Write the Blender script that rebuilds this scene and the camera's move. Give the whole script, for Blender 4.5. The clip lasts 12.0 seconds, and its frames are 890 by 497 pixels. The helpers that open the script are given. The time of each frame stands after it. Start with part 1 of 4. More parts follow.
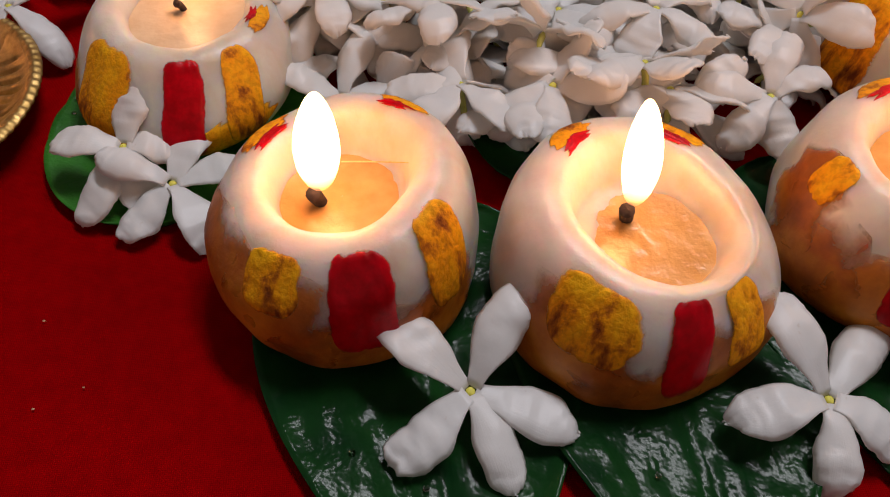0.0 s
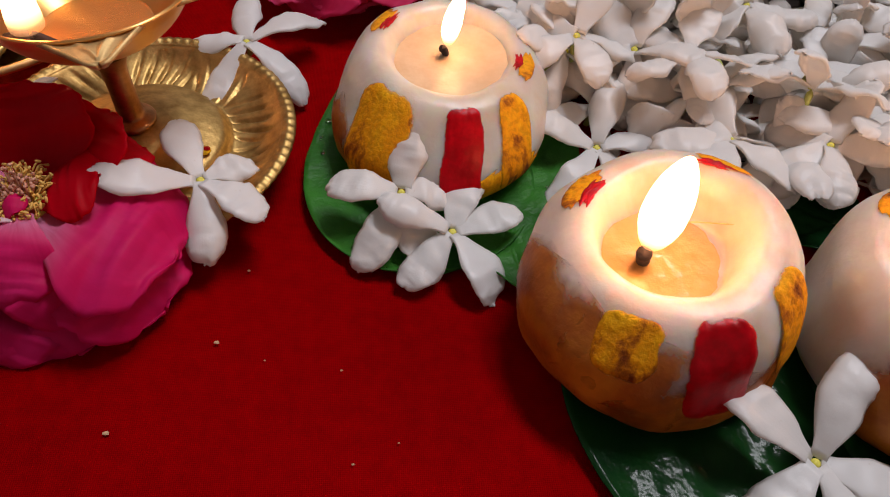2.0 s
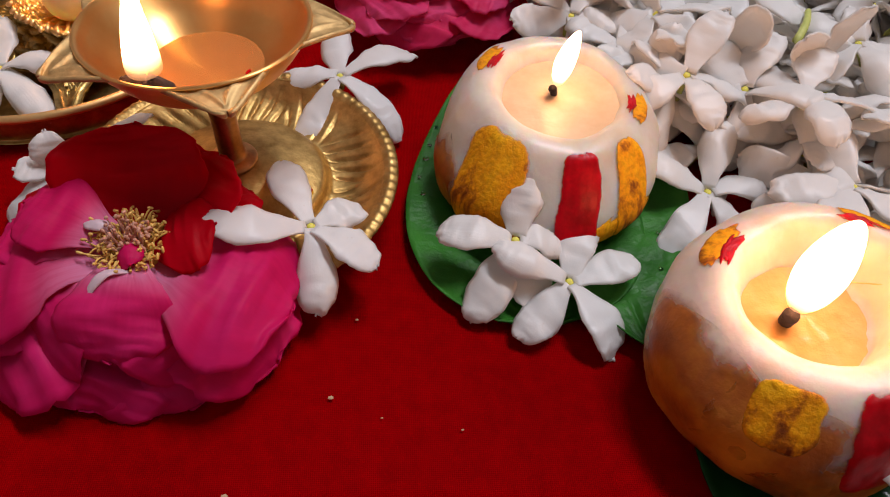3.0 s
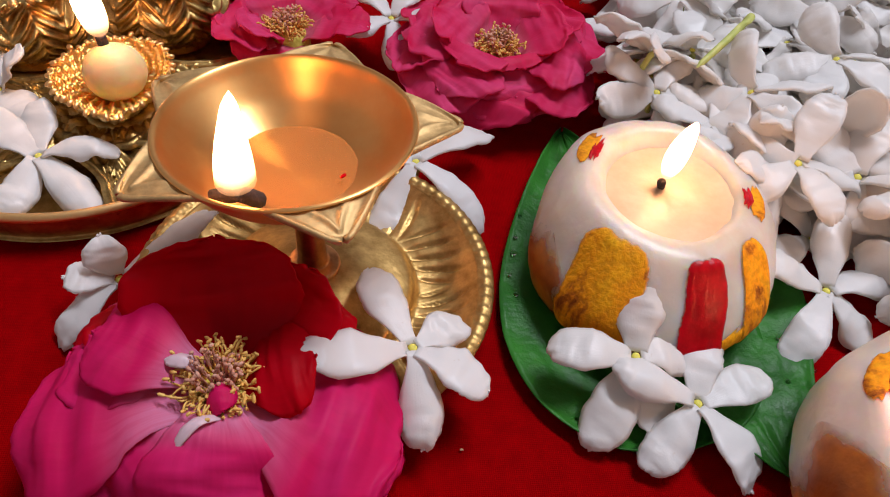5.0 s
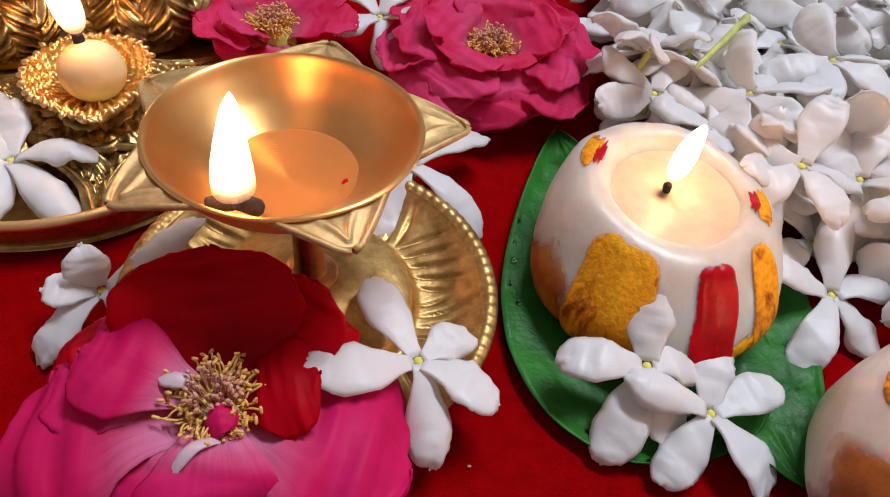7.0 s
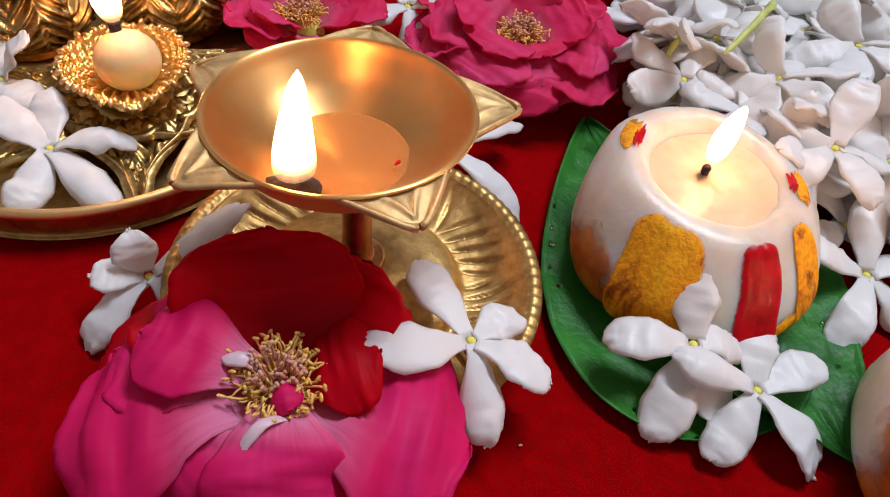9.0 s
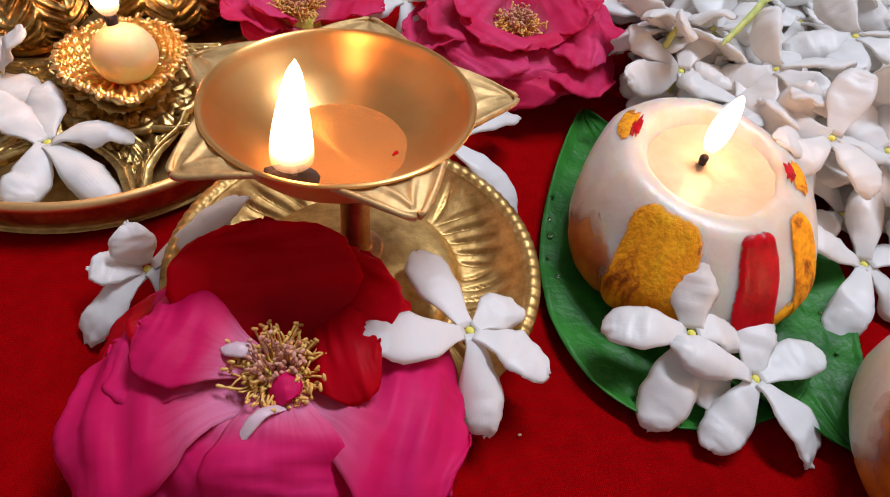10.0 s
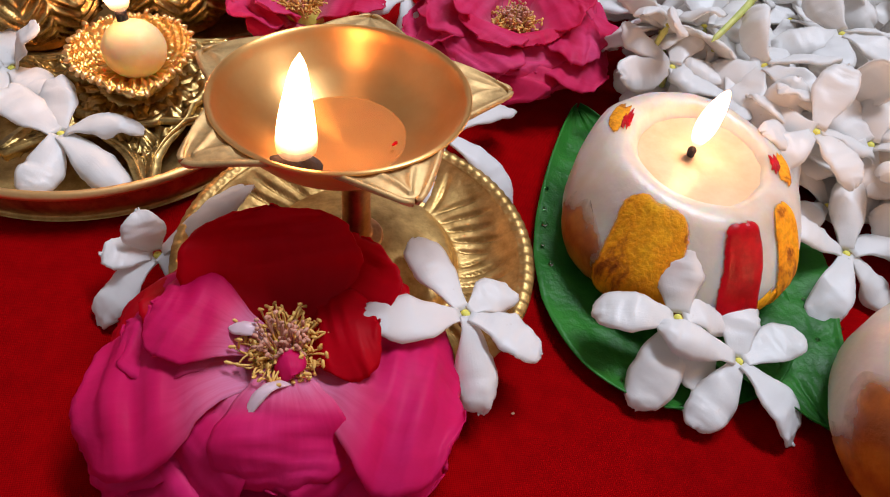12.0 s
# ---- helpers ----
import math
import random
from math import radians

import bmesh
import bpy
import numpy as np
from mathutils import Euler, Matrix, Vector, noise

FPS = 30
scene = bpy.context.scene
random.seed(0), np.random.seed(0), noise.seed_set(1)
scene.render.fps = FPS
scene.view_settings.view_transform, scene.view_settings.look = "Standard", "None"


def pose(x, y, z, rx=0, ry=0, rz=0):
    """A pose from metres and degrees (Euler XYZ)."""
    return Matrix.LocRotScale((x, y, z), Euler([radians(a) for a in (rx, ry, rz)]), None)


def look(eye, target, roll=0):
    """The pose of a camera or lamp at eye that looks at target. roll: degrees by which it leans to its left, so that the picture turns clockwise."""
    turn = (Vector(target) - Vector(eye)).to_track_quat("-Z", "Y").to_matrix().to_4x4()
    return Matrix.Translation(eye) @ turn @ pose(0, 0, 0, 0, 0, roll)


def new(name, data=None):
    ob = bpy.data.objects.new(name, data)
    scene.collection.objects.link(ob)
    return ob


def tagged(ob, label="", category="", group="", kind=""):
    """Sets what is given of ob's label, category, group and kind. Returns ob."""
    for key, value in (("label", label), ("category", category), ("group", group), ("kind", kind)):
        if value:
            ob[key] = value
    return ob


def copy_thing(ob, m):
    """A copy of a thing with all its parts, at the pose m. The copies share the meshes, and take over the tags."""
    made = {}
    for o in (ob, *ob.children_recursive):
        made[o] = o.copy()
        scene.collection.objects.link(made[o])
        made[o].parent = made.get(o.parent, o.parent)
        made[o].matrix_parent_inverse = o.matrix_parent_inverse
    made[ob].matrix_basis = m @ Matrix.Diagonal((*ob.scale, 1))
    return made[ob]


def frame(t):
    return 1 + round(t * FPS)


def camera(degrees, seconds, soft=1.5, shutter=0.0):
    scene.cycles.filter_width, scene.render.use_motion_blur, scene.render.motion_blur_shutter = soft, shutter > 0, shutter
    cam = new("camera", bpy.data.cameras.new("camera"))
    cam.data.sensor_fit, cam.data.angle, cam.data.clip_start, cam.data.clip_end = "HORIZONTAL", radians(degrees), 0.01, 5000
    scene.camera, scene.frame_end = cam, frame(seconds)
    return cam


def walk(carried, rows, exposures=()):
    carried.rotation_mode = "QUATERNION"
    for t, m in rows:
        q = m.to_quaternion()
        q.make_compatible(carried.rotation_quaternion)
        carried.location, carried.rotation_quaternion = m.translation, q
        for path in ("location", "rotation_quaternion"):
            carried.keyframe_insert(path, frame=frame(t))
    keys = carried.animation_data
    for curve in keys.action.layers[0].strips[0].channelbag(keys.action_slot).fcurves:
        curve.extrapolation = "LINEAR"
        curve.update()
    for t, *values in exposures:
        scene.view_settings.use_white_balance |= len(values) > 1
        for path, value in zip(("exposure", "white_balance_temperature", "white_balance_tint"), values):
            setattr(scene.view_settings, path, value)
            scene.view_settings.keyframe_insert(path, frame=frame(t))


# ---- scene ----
cam = camera(62.0, 12.0, 1.1)
PATH = [
    (0.0, -0.00051, -0.01866, 0.17283, -5.786, -53.043, 0.882),
    (0.5, -0.01833, -0.01575, 0.17392, -6.357, -52.953, 1.540),
    (1.0, -0.03926, -0.01161, 0.17559, -6.491, -52.544, 2.045),
    (1.5, -0.06294, -0.00700, 0.17600, -6.952, -51.911, 3.072),
    (2.0, -0.08284, -0.00277, 0.17482, -6.391, -51.528, 3.313),
    (2.5, -0.09944, 0.00373, 0.17386, -6.018, -51.382, 3.567),
    (3.0, -0.11279, 0.01375, 0.17501, -5.623, -51.112, 3.395),
    (3.5, -0.12443, 0.02444, 0.17673, -5.821, -50.354, 3.564),
    (5.5, -0.14923, 0.05211, 0.16890, -9.523, -49.047, 5.711),
    (6.0, -0.15161, 0.05422, 0.16682, -10.727, -49.189, 6.667),
    (6.5, -0.15163, 0.05550, 0.16678, -11.542, -49.041, 7.159),
    (8.5, -0.16665, 0.05428, 0.16442, -13.301, -48.617, 7.647),
    (9.0, -0.16790, 0.05267, 0.16327, -13.267, -48.687, 7.640),
    (9.5, -0.16871, 0.05194, 0.16221, -13.559, -48.956, 7.760),
    (10.0, -0.16794, 0.05127, 0.16236, -13.479, -48.867, 7.477),
    (10.5, -0.16691, 0.05005, 0.16342, -13.574, -48.942, 7.200),
    (11.0, -0.16784, 0.04821, 0.16360, -13.563, -48.774, 7.287),
    (11.5, -0.16813, 0.04611, 0.16523, -13.437, -49.009, 7.315),
    (12.0, -0.16831, 0.04382, 0.16689, -13.381, -49.078, 7.562),
]


def aimed(x, y, z, yaw, pitch, roll):
    a, b = radians(yaw), radians(pitch)
    way = Vector((-math.sin(a) * math.cos(b), math.cos(a) * math.cos(b), math.sin(b)))
    return look((x, y, z), Vector((x, y, z)) + way, roll)


EXPOSURES = [(0.0, -0.99, 7300, 26), (1.5, -0.86, 7300, 26), (2.5, -0.70, 7250, 27), (3.5, -0.50, 7100, 27), (5.5, -0.40, 6700, 24), (8.5, -0.30, 6500, 22), (12.0, -0.28, 6500, 22)]
walk(cam, [(t, aimed(*p)) for t, *p in PATH], EXPOSURES)

# ---- light: a dim room with a cool ceiling tube; the flames are the other lamps ----
FLAME = 38.0
world = bpy.data.worlds.new("world")
scene.world = world
world.use_nodes = True
world.node_tree.nodes["Background"].inputs[0].default_value = (0.02, 0.02, 0.025, 1)
world.node_tree.nodes["Background"].inputs[1].default_value = 1.0
tube = bpy.data.lights.new("ceiling_tube", "AREA")
tube.shape, tube.size, tube.size_y, tube.energy, tube.color = "RECTANGLE", 1.2, 0.25, 58.0, (0.78, 0.91, 1.0)
tube_ob = new("ceiling_tube", tube)
tube_ob.matrix_world = look((0.62, 0.72, 2.02), (0, 0.15, 0))


# ---- materials ----
def material(name):
    m = bpy.data.materials.new(name)
    m.use_nodes = True
    nt = m.node_tree
    return m, nt, nt.nodes["Principled BSDF"]


def node(nt, kind, **inputs):
    n = nt.nodes.new(kind)
    for key, value in inputs.items():
        n.inputs[key.replace("_", " ")].default_value = value
    return n


def coords(nt, kind="Object"):
    return nt.nodes.new("ShaderNodeTexCoord").outputs[kind]


def noise_fac(nt, vec, scale, detail=4.0, rough=0.55):
    n = node(nt, "ShaderNodeTexNoise", Scale=scale, Detail=detail, Roughness=rough)
    nt.links.new(vec, n.inputs["Vector"])
    return n.outputs[0]


def ramp(nt, fac, stops):
    r = nt.nodes.new("ShaderNodeValToRGB")
    while len(r.color_ramp.elements) < len(stops):
        r.color_ramp.elements.new(0.5)
    for e, (p, c) in zip(r.color_ramp.elements, stops):
        e.position, e.color = p, (*c, 1)
    nt.links.new(fac, r.inputs[0])
    return r.outputs[0]


def blend(nt, fac, a, b, mode="MIX"):
    m = nt.nodes.new("ShaderNodeMix")
    m.data_type, m.blend_type = "RGBA", mode
    for sock, v in ((m.inputs[0], fac), (m.inputs[6], a), (m.inputs[7], b)):
        if isinstance(v, (int, float)):
            sock.default_value = v
        elif isinstance(v, tuple):
            sock.default_value = (*v, 1)
        else:
            nt.links.new(v, sock)
    return m.outputs[2]


def bump(nt, bsdf, height, strength, distance):
    b = node(nt, "ShaderNodeBump", Strength=strength, Distance=distance)
    nt.links.new(height, b.inputs["Height"])
    nt.links.new(b.outputs[0], bsdf.inputs["Normal"])
    return b


def see_through(nt, bsdf, color, share):
    """Thin living tissue: part of the light passes through."""
    t = nt.nodes.new("ShaderNodeBsdfTranslucent")
    if isinstance(color, tuple):
        t.inputs[0].default_value = (*color, 1)
    else:
        nt.links.new(color, t.inputs[0])
    mix = nt.nodes.new("ShaderNodeMixShader")
    mix.inputs[0].default_value = share
    nt.links.new(bsdf.outputs[0], mix.inputs[1])
    nt.links.new(t.outputs[0], mix.inputs[2])
    nt.links.new(mix.outputs[0], nt.nodes["Material Output"].inputs[0])


def cloth_material():
    m, nt, b = material("red_cotton")
    v = coords(nt)
    big = noise_fac(nt, v, 14, 3)
    mid = noise_fac(nt, v, 220, 5)
    col = ramp(nt, big, [(0.3, (0.24, 0.0004, 0.0008)), (0.7, (0.33, 0.0006, 0.0010))])
    col = blend(nt, 0.15, col, ramp(nt, mid, [(0.35, (0.17, 0.0006, 0.001)), (0.65, (0.37, 0.002, 0.002))]))
    nt.links.new(col, b.inputs["Base Color"])
    b.inputs["Roughness"].default_value = 0.85
    b.inputs["Specular IOR Level"].default_value = 0.02
    wx = node(nt, "ShaderNodeTexWave", Scale=620.0, Distortion=1.2)
    wy = node(nt, "ShaderNodeTexWave", Scale=620.0, Distortion=1.2)
    wy.bands_direction = "Y"
    nt.links.new(v, wx.inputs["Vector"])
    nt.links.new(v, wy.inputs["Vector"])
    h = blend(nt, 0.5, wx.outputs[0], wy.outputs[0])
    h = blend(nt, 0.4, h, mid)
    weave = blend(nt, 0.34, col, blend(nt, 1.0, col, ramp(nt, h, [(0.30, (0.45, 0.45, 0.45)), (0.62, (1.25, 1.25, 1.25))]), "MULTIPLY"))
    nt.links.new(weave, b.inputs["Base Color"])
    bump(nt, b, h, 0.5, 0.0003)
    return m


def petal_material(name, low, high, tip, through_color, share, edge=None, heart=None, reach=0.45):
    """Petal tissue with fine veins that run from the base; heart: the paler colour at the base."""
    m, nt, b = material(name)
    v = coords(nt)
    info = nt.nodes.new("ShaderNodeObjectInfo")
    length, across = nt.nodes.new("ShaderNodeAttribute"), nt.nodes.new("ShaderNodeAttribute")
    length.attribute_name, across.attribute_name = "length", "across"
    lay = nt.nodes.new("ShaderNodeCombineXYZ")
    for k, (source, factor) in enumerate(((length.outputs["Fac"], 1.2), (across.outputs["Fac"], 6.0), (info.outputs["Random"], 30.0))):
        mul = node(nt, "ShaderNodeMath")
        mul.operation, mul.inputs[1].default_value = "MULTIPLY", factor
        nt.links.new(source, mul.inputs[0])
        nt.links.new(mul.outputs[0], lay.inputs[k])
    vein = noise_fac(nt, lay.outputs[0], 1.6, 4, 0.6)
    col = ramp(nt, noise_fac(nt, v, 70, 3), [(0.3, low), (0.7, high)])
    col = blend(nt, ramp(nt, info.outputs["Random"], [(0.0, (0, 0, 0)), (1.0, (0.6, 0.6, 0.6))]), col, tip)
    if edge:
        spot = ramp(nt, noise_fac(nt, v, 420, 2), [(0.72, (0, 0, 0)), (0.80, (1, 1, 1))])
        col = blend(nt, blend(nt, 0.35, (0, 0, 0), spot), col, edge)
    if heart:
        col = blend(nt, 0.30, col, ramp(nt, vein, [(0.36, (0.75, 0.50, 0.62)), (0.62, (1, 1, 1))]), "MULTIPLY")
        near = node(nt, "ShaderNodeMapRange")
        near.interpolation_type = "SMOOTHSTEP"
        near.inputs["From Min"].default_value, near.inputs["From Max"].default_value = reach, 0.05
        nt.links.new(length.outputs["Fac"], near.inputs[0])
        col = blend(nt, blend(nt, 1.0, near.outputs[0], ramp(nt, vein, [(0.30, (0.55, 0.55, 0.55)), (0.62, (0.95, 0.95, 0.95))]), "MULTIPLY"), col, heart)
    nt.links.new(col, b.inputs["Base Color"])
    b.inputs["Roughness"].default_value = 0.5 if heart else 0.36
    b.inputs["Specular IOR Level"].default_value = 0.12 if heart else 0.45
    grain = noise_fac(nt, v, 380 if heart else 640, 4, 0.6)
    bump(nt, b, blend(nt, 0.6, vein, grain), 0.32, 0.0004)
    see_through(nt, b, through_color, share)
    return m


def wax_body_material():
    m, nt, b = material("carved_wax")
    v = coords(nt)
    col = ramp(nt, noise_fac(nt, v, 60, 5), [(0.3, (0.60, 0.50, 0.42)), (0.6, (0.72, 0.64, 0.56)), (0.8, (0.76, 0.69, 0.62))])
    # faint turmeric streaks
    mp = node(nt, "ShaderNodeMapping")
    mp.inputs["Scale"].default_value = (1.0, 1.0, 0.28)
    nt.links.new(v, mp.inputs[0])
    run = ramp(nt, noise_fac(nt, mp.outputs[0], 75, 5, 0.6), [(0.53, (0, 0, 0)), (0.66, (1, 1, 1))])
    col = blend(nt, blend(nt, 0.22, (0, 0, 0), run), col, (0.60, 0.32, 0.08))
    nt.links.new(col, b.inputs["Base Color"])
    b.inputs["Roughness"].default_value = 0.33
    b.inputs["Subsurface Weight"].default_value = 0.85
    b.inputs["Subsurface Radius"].default_value = (1.0, 0.55, 0.25)
    b.inputs["Subsurface Scale"].default_value = 0.017
    bump(nt, b, noise_fac(nt, v, 130, 5), 0.35, 0.0012)
    return m


def plain(name, stops, scale, rough=0.5, metal=0.0, relief=0.0, relief_scale=None, spec=0.5, coat=0.0):
    m, nt, b = material(name)
    v = coords(nt)
    nt.links.new(ramp(nt, noise_fac(nt, v, scale, 5), stops), b.inputs["Base Color"])
    b.inputs["Roughness"].default_value, b.inputs["Metallic"].default_value = rough, metal
    b.inputs["Specular IOR Level"].default_value = spec
    b.inputs["Coat Weight"].default_value = coat
    if relief:
        bump(nt, b, noise_fac(nt, v, relief_scale or scale * 3, 5), 0.6, relief)
    return m


def brass_material(name, dark, light, rough, relief=0.00025, spun=0.0, scale=160):
    """spun: how far the turning marks of a lathe draw highlights out across them."""
    m, nt, b = material(name)
    v = coords(nt)
    n = noise_fac(nt, v, scale, 6, 0.65)
    nt.links.new(ramp(nt, n, [(0.3, dark), (0.62, light)]), b.inputs["Base Color"])
    b.inputs["Metallic"].default_value = 1.0
    r = node(nt, "ShaderNodeMapRange")
    r.inputs["To Min"].default_value, r.inputs["To Max"].default_value = rough + 0.12, rough - 0.06
    nt.links.new(n, r.inputs[0])
    nt.links.new(r.outputs[0], b.inputs["Roughness"])
    if spun:
        tangent = nt.nodes.new("ShaderNodeTangent")
        tangent.direction_type, tangent.axis = "RADIAL", "Z"
        nt.links.new(tangent.outputs[0], b.inputs["Tangent"])
        b.inputs["Anisotropic"].default_value, b.inputs["Anisotropic Rotation"].default_value = spun, 0.25
    bump(nt, b, noise_fac(nt, v, 420, 4), 0.4, relief)
    return m


def flame_material():
    m, nt, b = material("flame")
    nt.nodes.remove(b)
    e = nt.nodes.new("ShaderNodeEmission")
    e.inputs[0].default_value, e.inputs[1].default_value = (1.0, 0.50, 0.21, 1), FLAME
    sep = nt.nodes.new("ShaderNodeSeparateXYZ")
    nt.links.new(coords(nt, "Generated"), sep.inputs[0])
    mix, clear = nt.nodes.new("ShaderNodeMixShader"), nt.nodes.new("ShaderNodeBsdfTransparent")
    nt.links.new(ramp(nt, sep.outputs[2], [(0.0, (0, 0, 0)), (0.10, (0.03, 0.03, 0.03)), (0.24, (0.25, 0.25, 0.25)), (0.40, (1, 1, 1))]), mix.inputs[0])
    nt.links.new(clear.outputs[0], mix.inputs[1])
    nt.links.new(e.outputs[0], mix.inputs[2])
    nt.links.new(mix.outputs[0], nt.nodes["Material Output"].inputs[0])
    return m


def leaf_material(name, dark, light, rough, relief, spec=0.5, coat=0.15, scale=120):
    m, nt, b = material(name)
    v = coords(nt)
    col = ramp(nt, noise_fac(nt, v, 60, 5), [(0.3, dark), (0.65, light)])
    nt.links.new(col, b.inputs["Base Color"])
    b.inputs["Roughness"].default_value = rough
    b.inputs["Coat Weight"].default_value = coat
    b.inputs["Coat Roughness"].default_value = 0.16
    b.inputs["Specular IOR Level"].default_value = spec
    bump(nt, b, noise_fac(nt, v, scale, 3), 0.55, relief)
    see_through(nt, b, (0.05, 0.25, 0.03), 0.15)
    return m


def turmeric_material():
    """Thick yellow paste with vertical brown wash streaks and a crumbly crust."""
    m, nt, b = material("turmeric_paste")
    v = coords(nt)
    mp = node(nt, "ShaderNodeMapping")
    mp.inputs["Scale"].default_value = (1.0, 1.0, 0.26)
    nt.links.new(v, mp.inputs[0])
    streak = noise_fac(nt, mp.outputs[0], 170, 5, 0.62)
    run = nt.nodes.new("ShaderNodeAttribute")
    run.attribute_name = "run"
    wash = node(nt, "ShaderNodeMath")
    wash.operation, wash.inputs[1].default_value = "MULTIPLY_ADD", 0.20
    nt.links.new(run.outputs["Fac"], wash.inputs[0])
    nt.links.new(streak, wash.inputs[2])
    col = ramp(nt, wash.outputs[0], [(0.43, (0.20, 0.038, 0.003)), (0.50, (0.52, 0.14, 0.005)), (0.58, (0.92, 0.33, 0.005)), (0.80, (0.98, 0.45, 0.008))])
    crust = noise_fac(nt, v, 620, 3, 0.6)
    col = blend(nt, 0.35, col, blend(nt, 1.0, col, ramp(nt, crust, [(0.38, (0.45, 0.30, 0.2)), (0.55, (1, 1, 1))]), "MULTIPLY"))
    nt.links.new(col, b.inputs["Base Color"])
    b.inputs["Roughness"].default_value, b.inputs["Specular IOR Level"].default_value = 0.7, 0.2
    bump(nt, b, blend(nt, 0.5, crust, streak), 0.7, 0.0012)
    return m


CLOTH = cloth_material()
WHITE = petal_material("white_petal", (0.87, 0.88, 0.88), (0.92, 0.93, 0.93), (0.92, 0.89, 0.86), (0.97, 0.88, 0.78), 0.34, (0.55, 0.40, 0.28))
PINK = petal_material("magenta_petal", (0.78, 0.010, 0.13), (0.88, 0.032, 0.22), (0.80, 0.010, 0.11), (0.85, 0.008, 0.05), 0.34, heart=(0.90, 0.36, 0.58), reach=0.50)
PALE = petal_material("pale_petal_fold", (0.80, 0.50, 0.60), (0.90, 0.78, 0.80), (0.90, 0.70, 0.74), (0.85, 0.30, 0.40), 0.30)
# same magenta petals; shade and flame glow at the back are put into this colour
BACKLIT_PINK = petal_material("backlit_magenta_petal", (0.60, 0.001, 0.008), (0.74, 0.002, 0.014), (0.66, 0.001, 0.012), (0.80, 0.003, 0.01), 0.45, heart=(0.62, 0.004, 0.02))
DEEP_PINK = petal_material("deep_pink_petal", (0.72, 0.008, 0.08), (0.96, 0.11, 0.31), (0.86, 0.020, 0.10), (0.85, 0.010, 0.05), 0.36, heart=(0.88, 0.30, 0.42))
WAX = wax_body_material()
POOL = plain("melted_ghee", [(0.3, (0.50, 0.25, 0.07)), (0.7, (0.64, 0.36, 0.12))], 120, 0.20, 0, 0.0007, 220, coat=0.15)
POOL_PALE = plain("setting_ghee", [(0.3, (0.62, 0.42, 0.24)), (0.7, (0.74, 0.56, 0.36))], 120, 0.34, 0, 0.0006, 200, coat=0.05)
TURMERIC = turmeric_material()
KUMKUM = plain("kumkum_paste", [(0.35, (0.34, 0.0, 0.002)), (0.65, (0.56, 0.0005, 0.006))], 260, 0.34, 0, 0.0004, 300, spec=0.20)
KUMKUM_DRY = plain("kumkum_powder", [(0.35, (0.30, 0.0, 0.002)), (0.65, (0.48, 0.0005, 0.005))], 260, 0.8, 0, 0.0006, 400, spec=0.12)
TURMERIC_DRY = plain("turmeric_powder", [(0.35, (0.70, 0.32, 0.01)), (0.65, (0.86, 0.46, 0.02))], 260, 0.85, 0, 0.0006, 400, spec=0.12)
CHAR = plain("charred_cotton", [(0.3, (0.012, 0.008, 0.010)), (0.7, (0.045, 0.03, 0.035))], 500, 0.8, 0, 0.0006)
BRASS = brass_material("polished_brass", (0.94, 0.52, 0.20), (0.98, 0.62, 0.27), 0.40, 0.00005)
BRASS_SPUN = brass_material("spun_brass", (0.94, 0.44, 0.13), (0.98, 0.54, 0.19), 0.33, 0.00004, 0.80, 60)
BRASS_STEM = brass_material("reddish_brass", (0.30, 0.12, 0.045), (0.62, 0.30, 0.12), 0.36, 0.0003)
BRASS_LIP = brass_material("cast_brass_lip", (0.46, 0.30, 0.13), (0.74, 0.50, 0.23), 0.60, 0.0004)
BRASS_DULL = brass_material("worn_brass", (0.30, 0.165, 0.045), (0.64, 0.41, 0.15), 0.44, 0.0005)
CAST_GOLD = brass_material("bright_cast_brass", (0.46, 0.25, 0.06), (0.96, 0.66, 0.25), 0.30, 0.0004)
ANTIQUE = brass_material("antique_brass", (0.14, 0.075, 0.022), (0.72, 0.48, 0.17), 0.34, 0.0004)
FIRE = flame_material()
LEAF = leaf_material("green_leaf", (0.010, 0.105, 0.012), (0.030, 0.23, 0.026), 0.44, 0.0012, 0.20, 0.03, 300)
WET_LEAF = leaf_material("wet_dark_leaf", (0.002, 0.028, 0.008), (0.006, 0.060, 0.012), 0.17, 0.0014, 0.13, 0.0, 120)
THROAT = plain("yellow_throat", [(0.3, (0.70, 0.62, 0.06)), (0.7, (0.85, 0.78, 0.15))], 900, 0.6)
TUBE = plain("pale_green_tube", [(0.3, (0.42, 0.48, 0.10)), (0.7, (0.62, 0.62, 0.18))], 300, 0.5)
LIQUID, _nt, _b = material("amber_ghee")
_b.inputs["Base Color"].default_value = (0.84, 0.44, 0.14, 1)
_b.inputs["Transmission Weight"].default_value, _b.inputs["Roughness"].default_value, _b.inputs["IOR"].default_value = 0.68, 0.12, 1.2
bump(_nt, _b, noise_fac(_nt, coords(_nt), 160, 3), 0.3, 0.0006)
DROP, _nt2, _b2 = material("water")
_b2.inputs["Transmission Weight"].default_value, _b2.inputs["Roughness"].default_value, _b2.inputs["IOR"].default_value = 1.0, 0.02, 1.33
STAMEN = plain("golden_stamen", [(0.3, (0.74, 0.34, 0.05)), (0.7, (0.92, 0.60, 0.17))], 900, 0.6)
ANTHER = plain("dusky_anther", [(0.3, (0.55, 0.20, 0.12)), (0.7, (0.76, 0.40, 0.28))], 900, 0.7)
STAMEN_DRY = plain("dry_straw", [(0.3, (0.62, 0.42, 0.14)), (0.7, (0.78, 0.58, 0.24))], 900, 0.6)
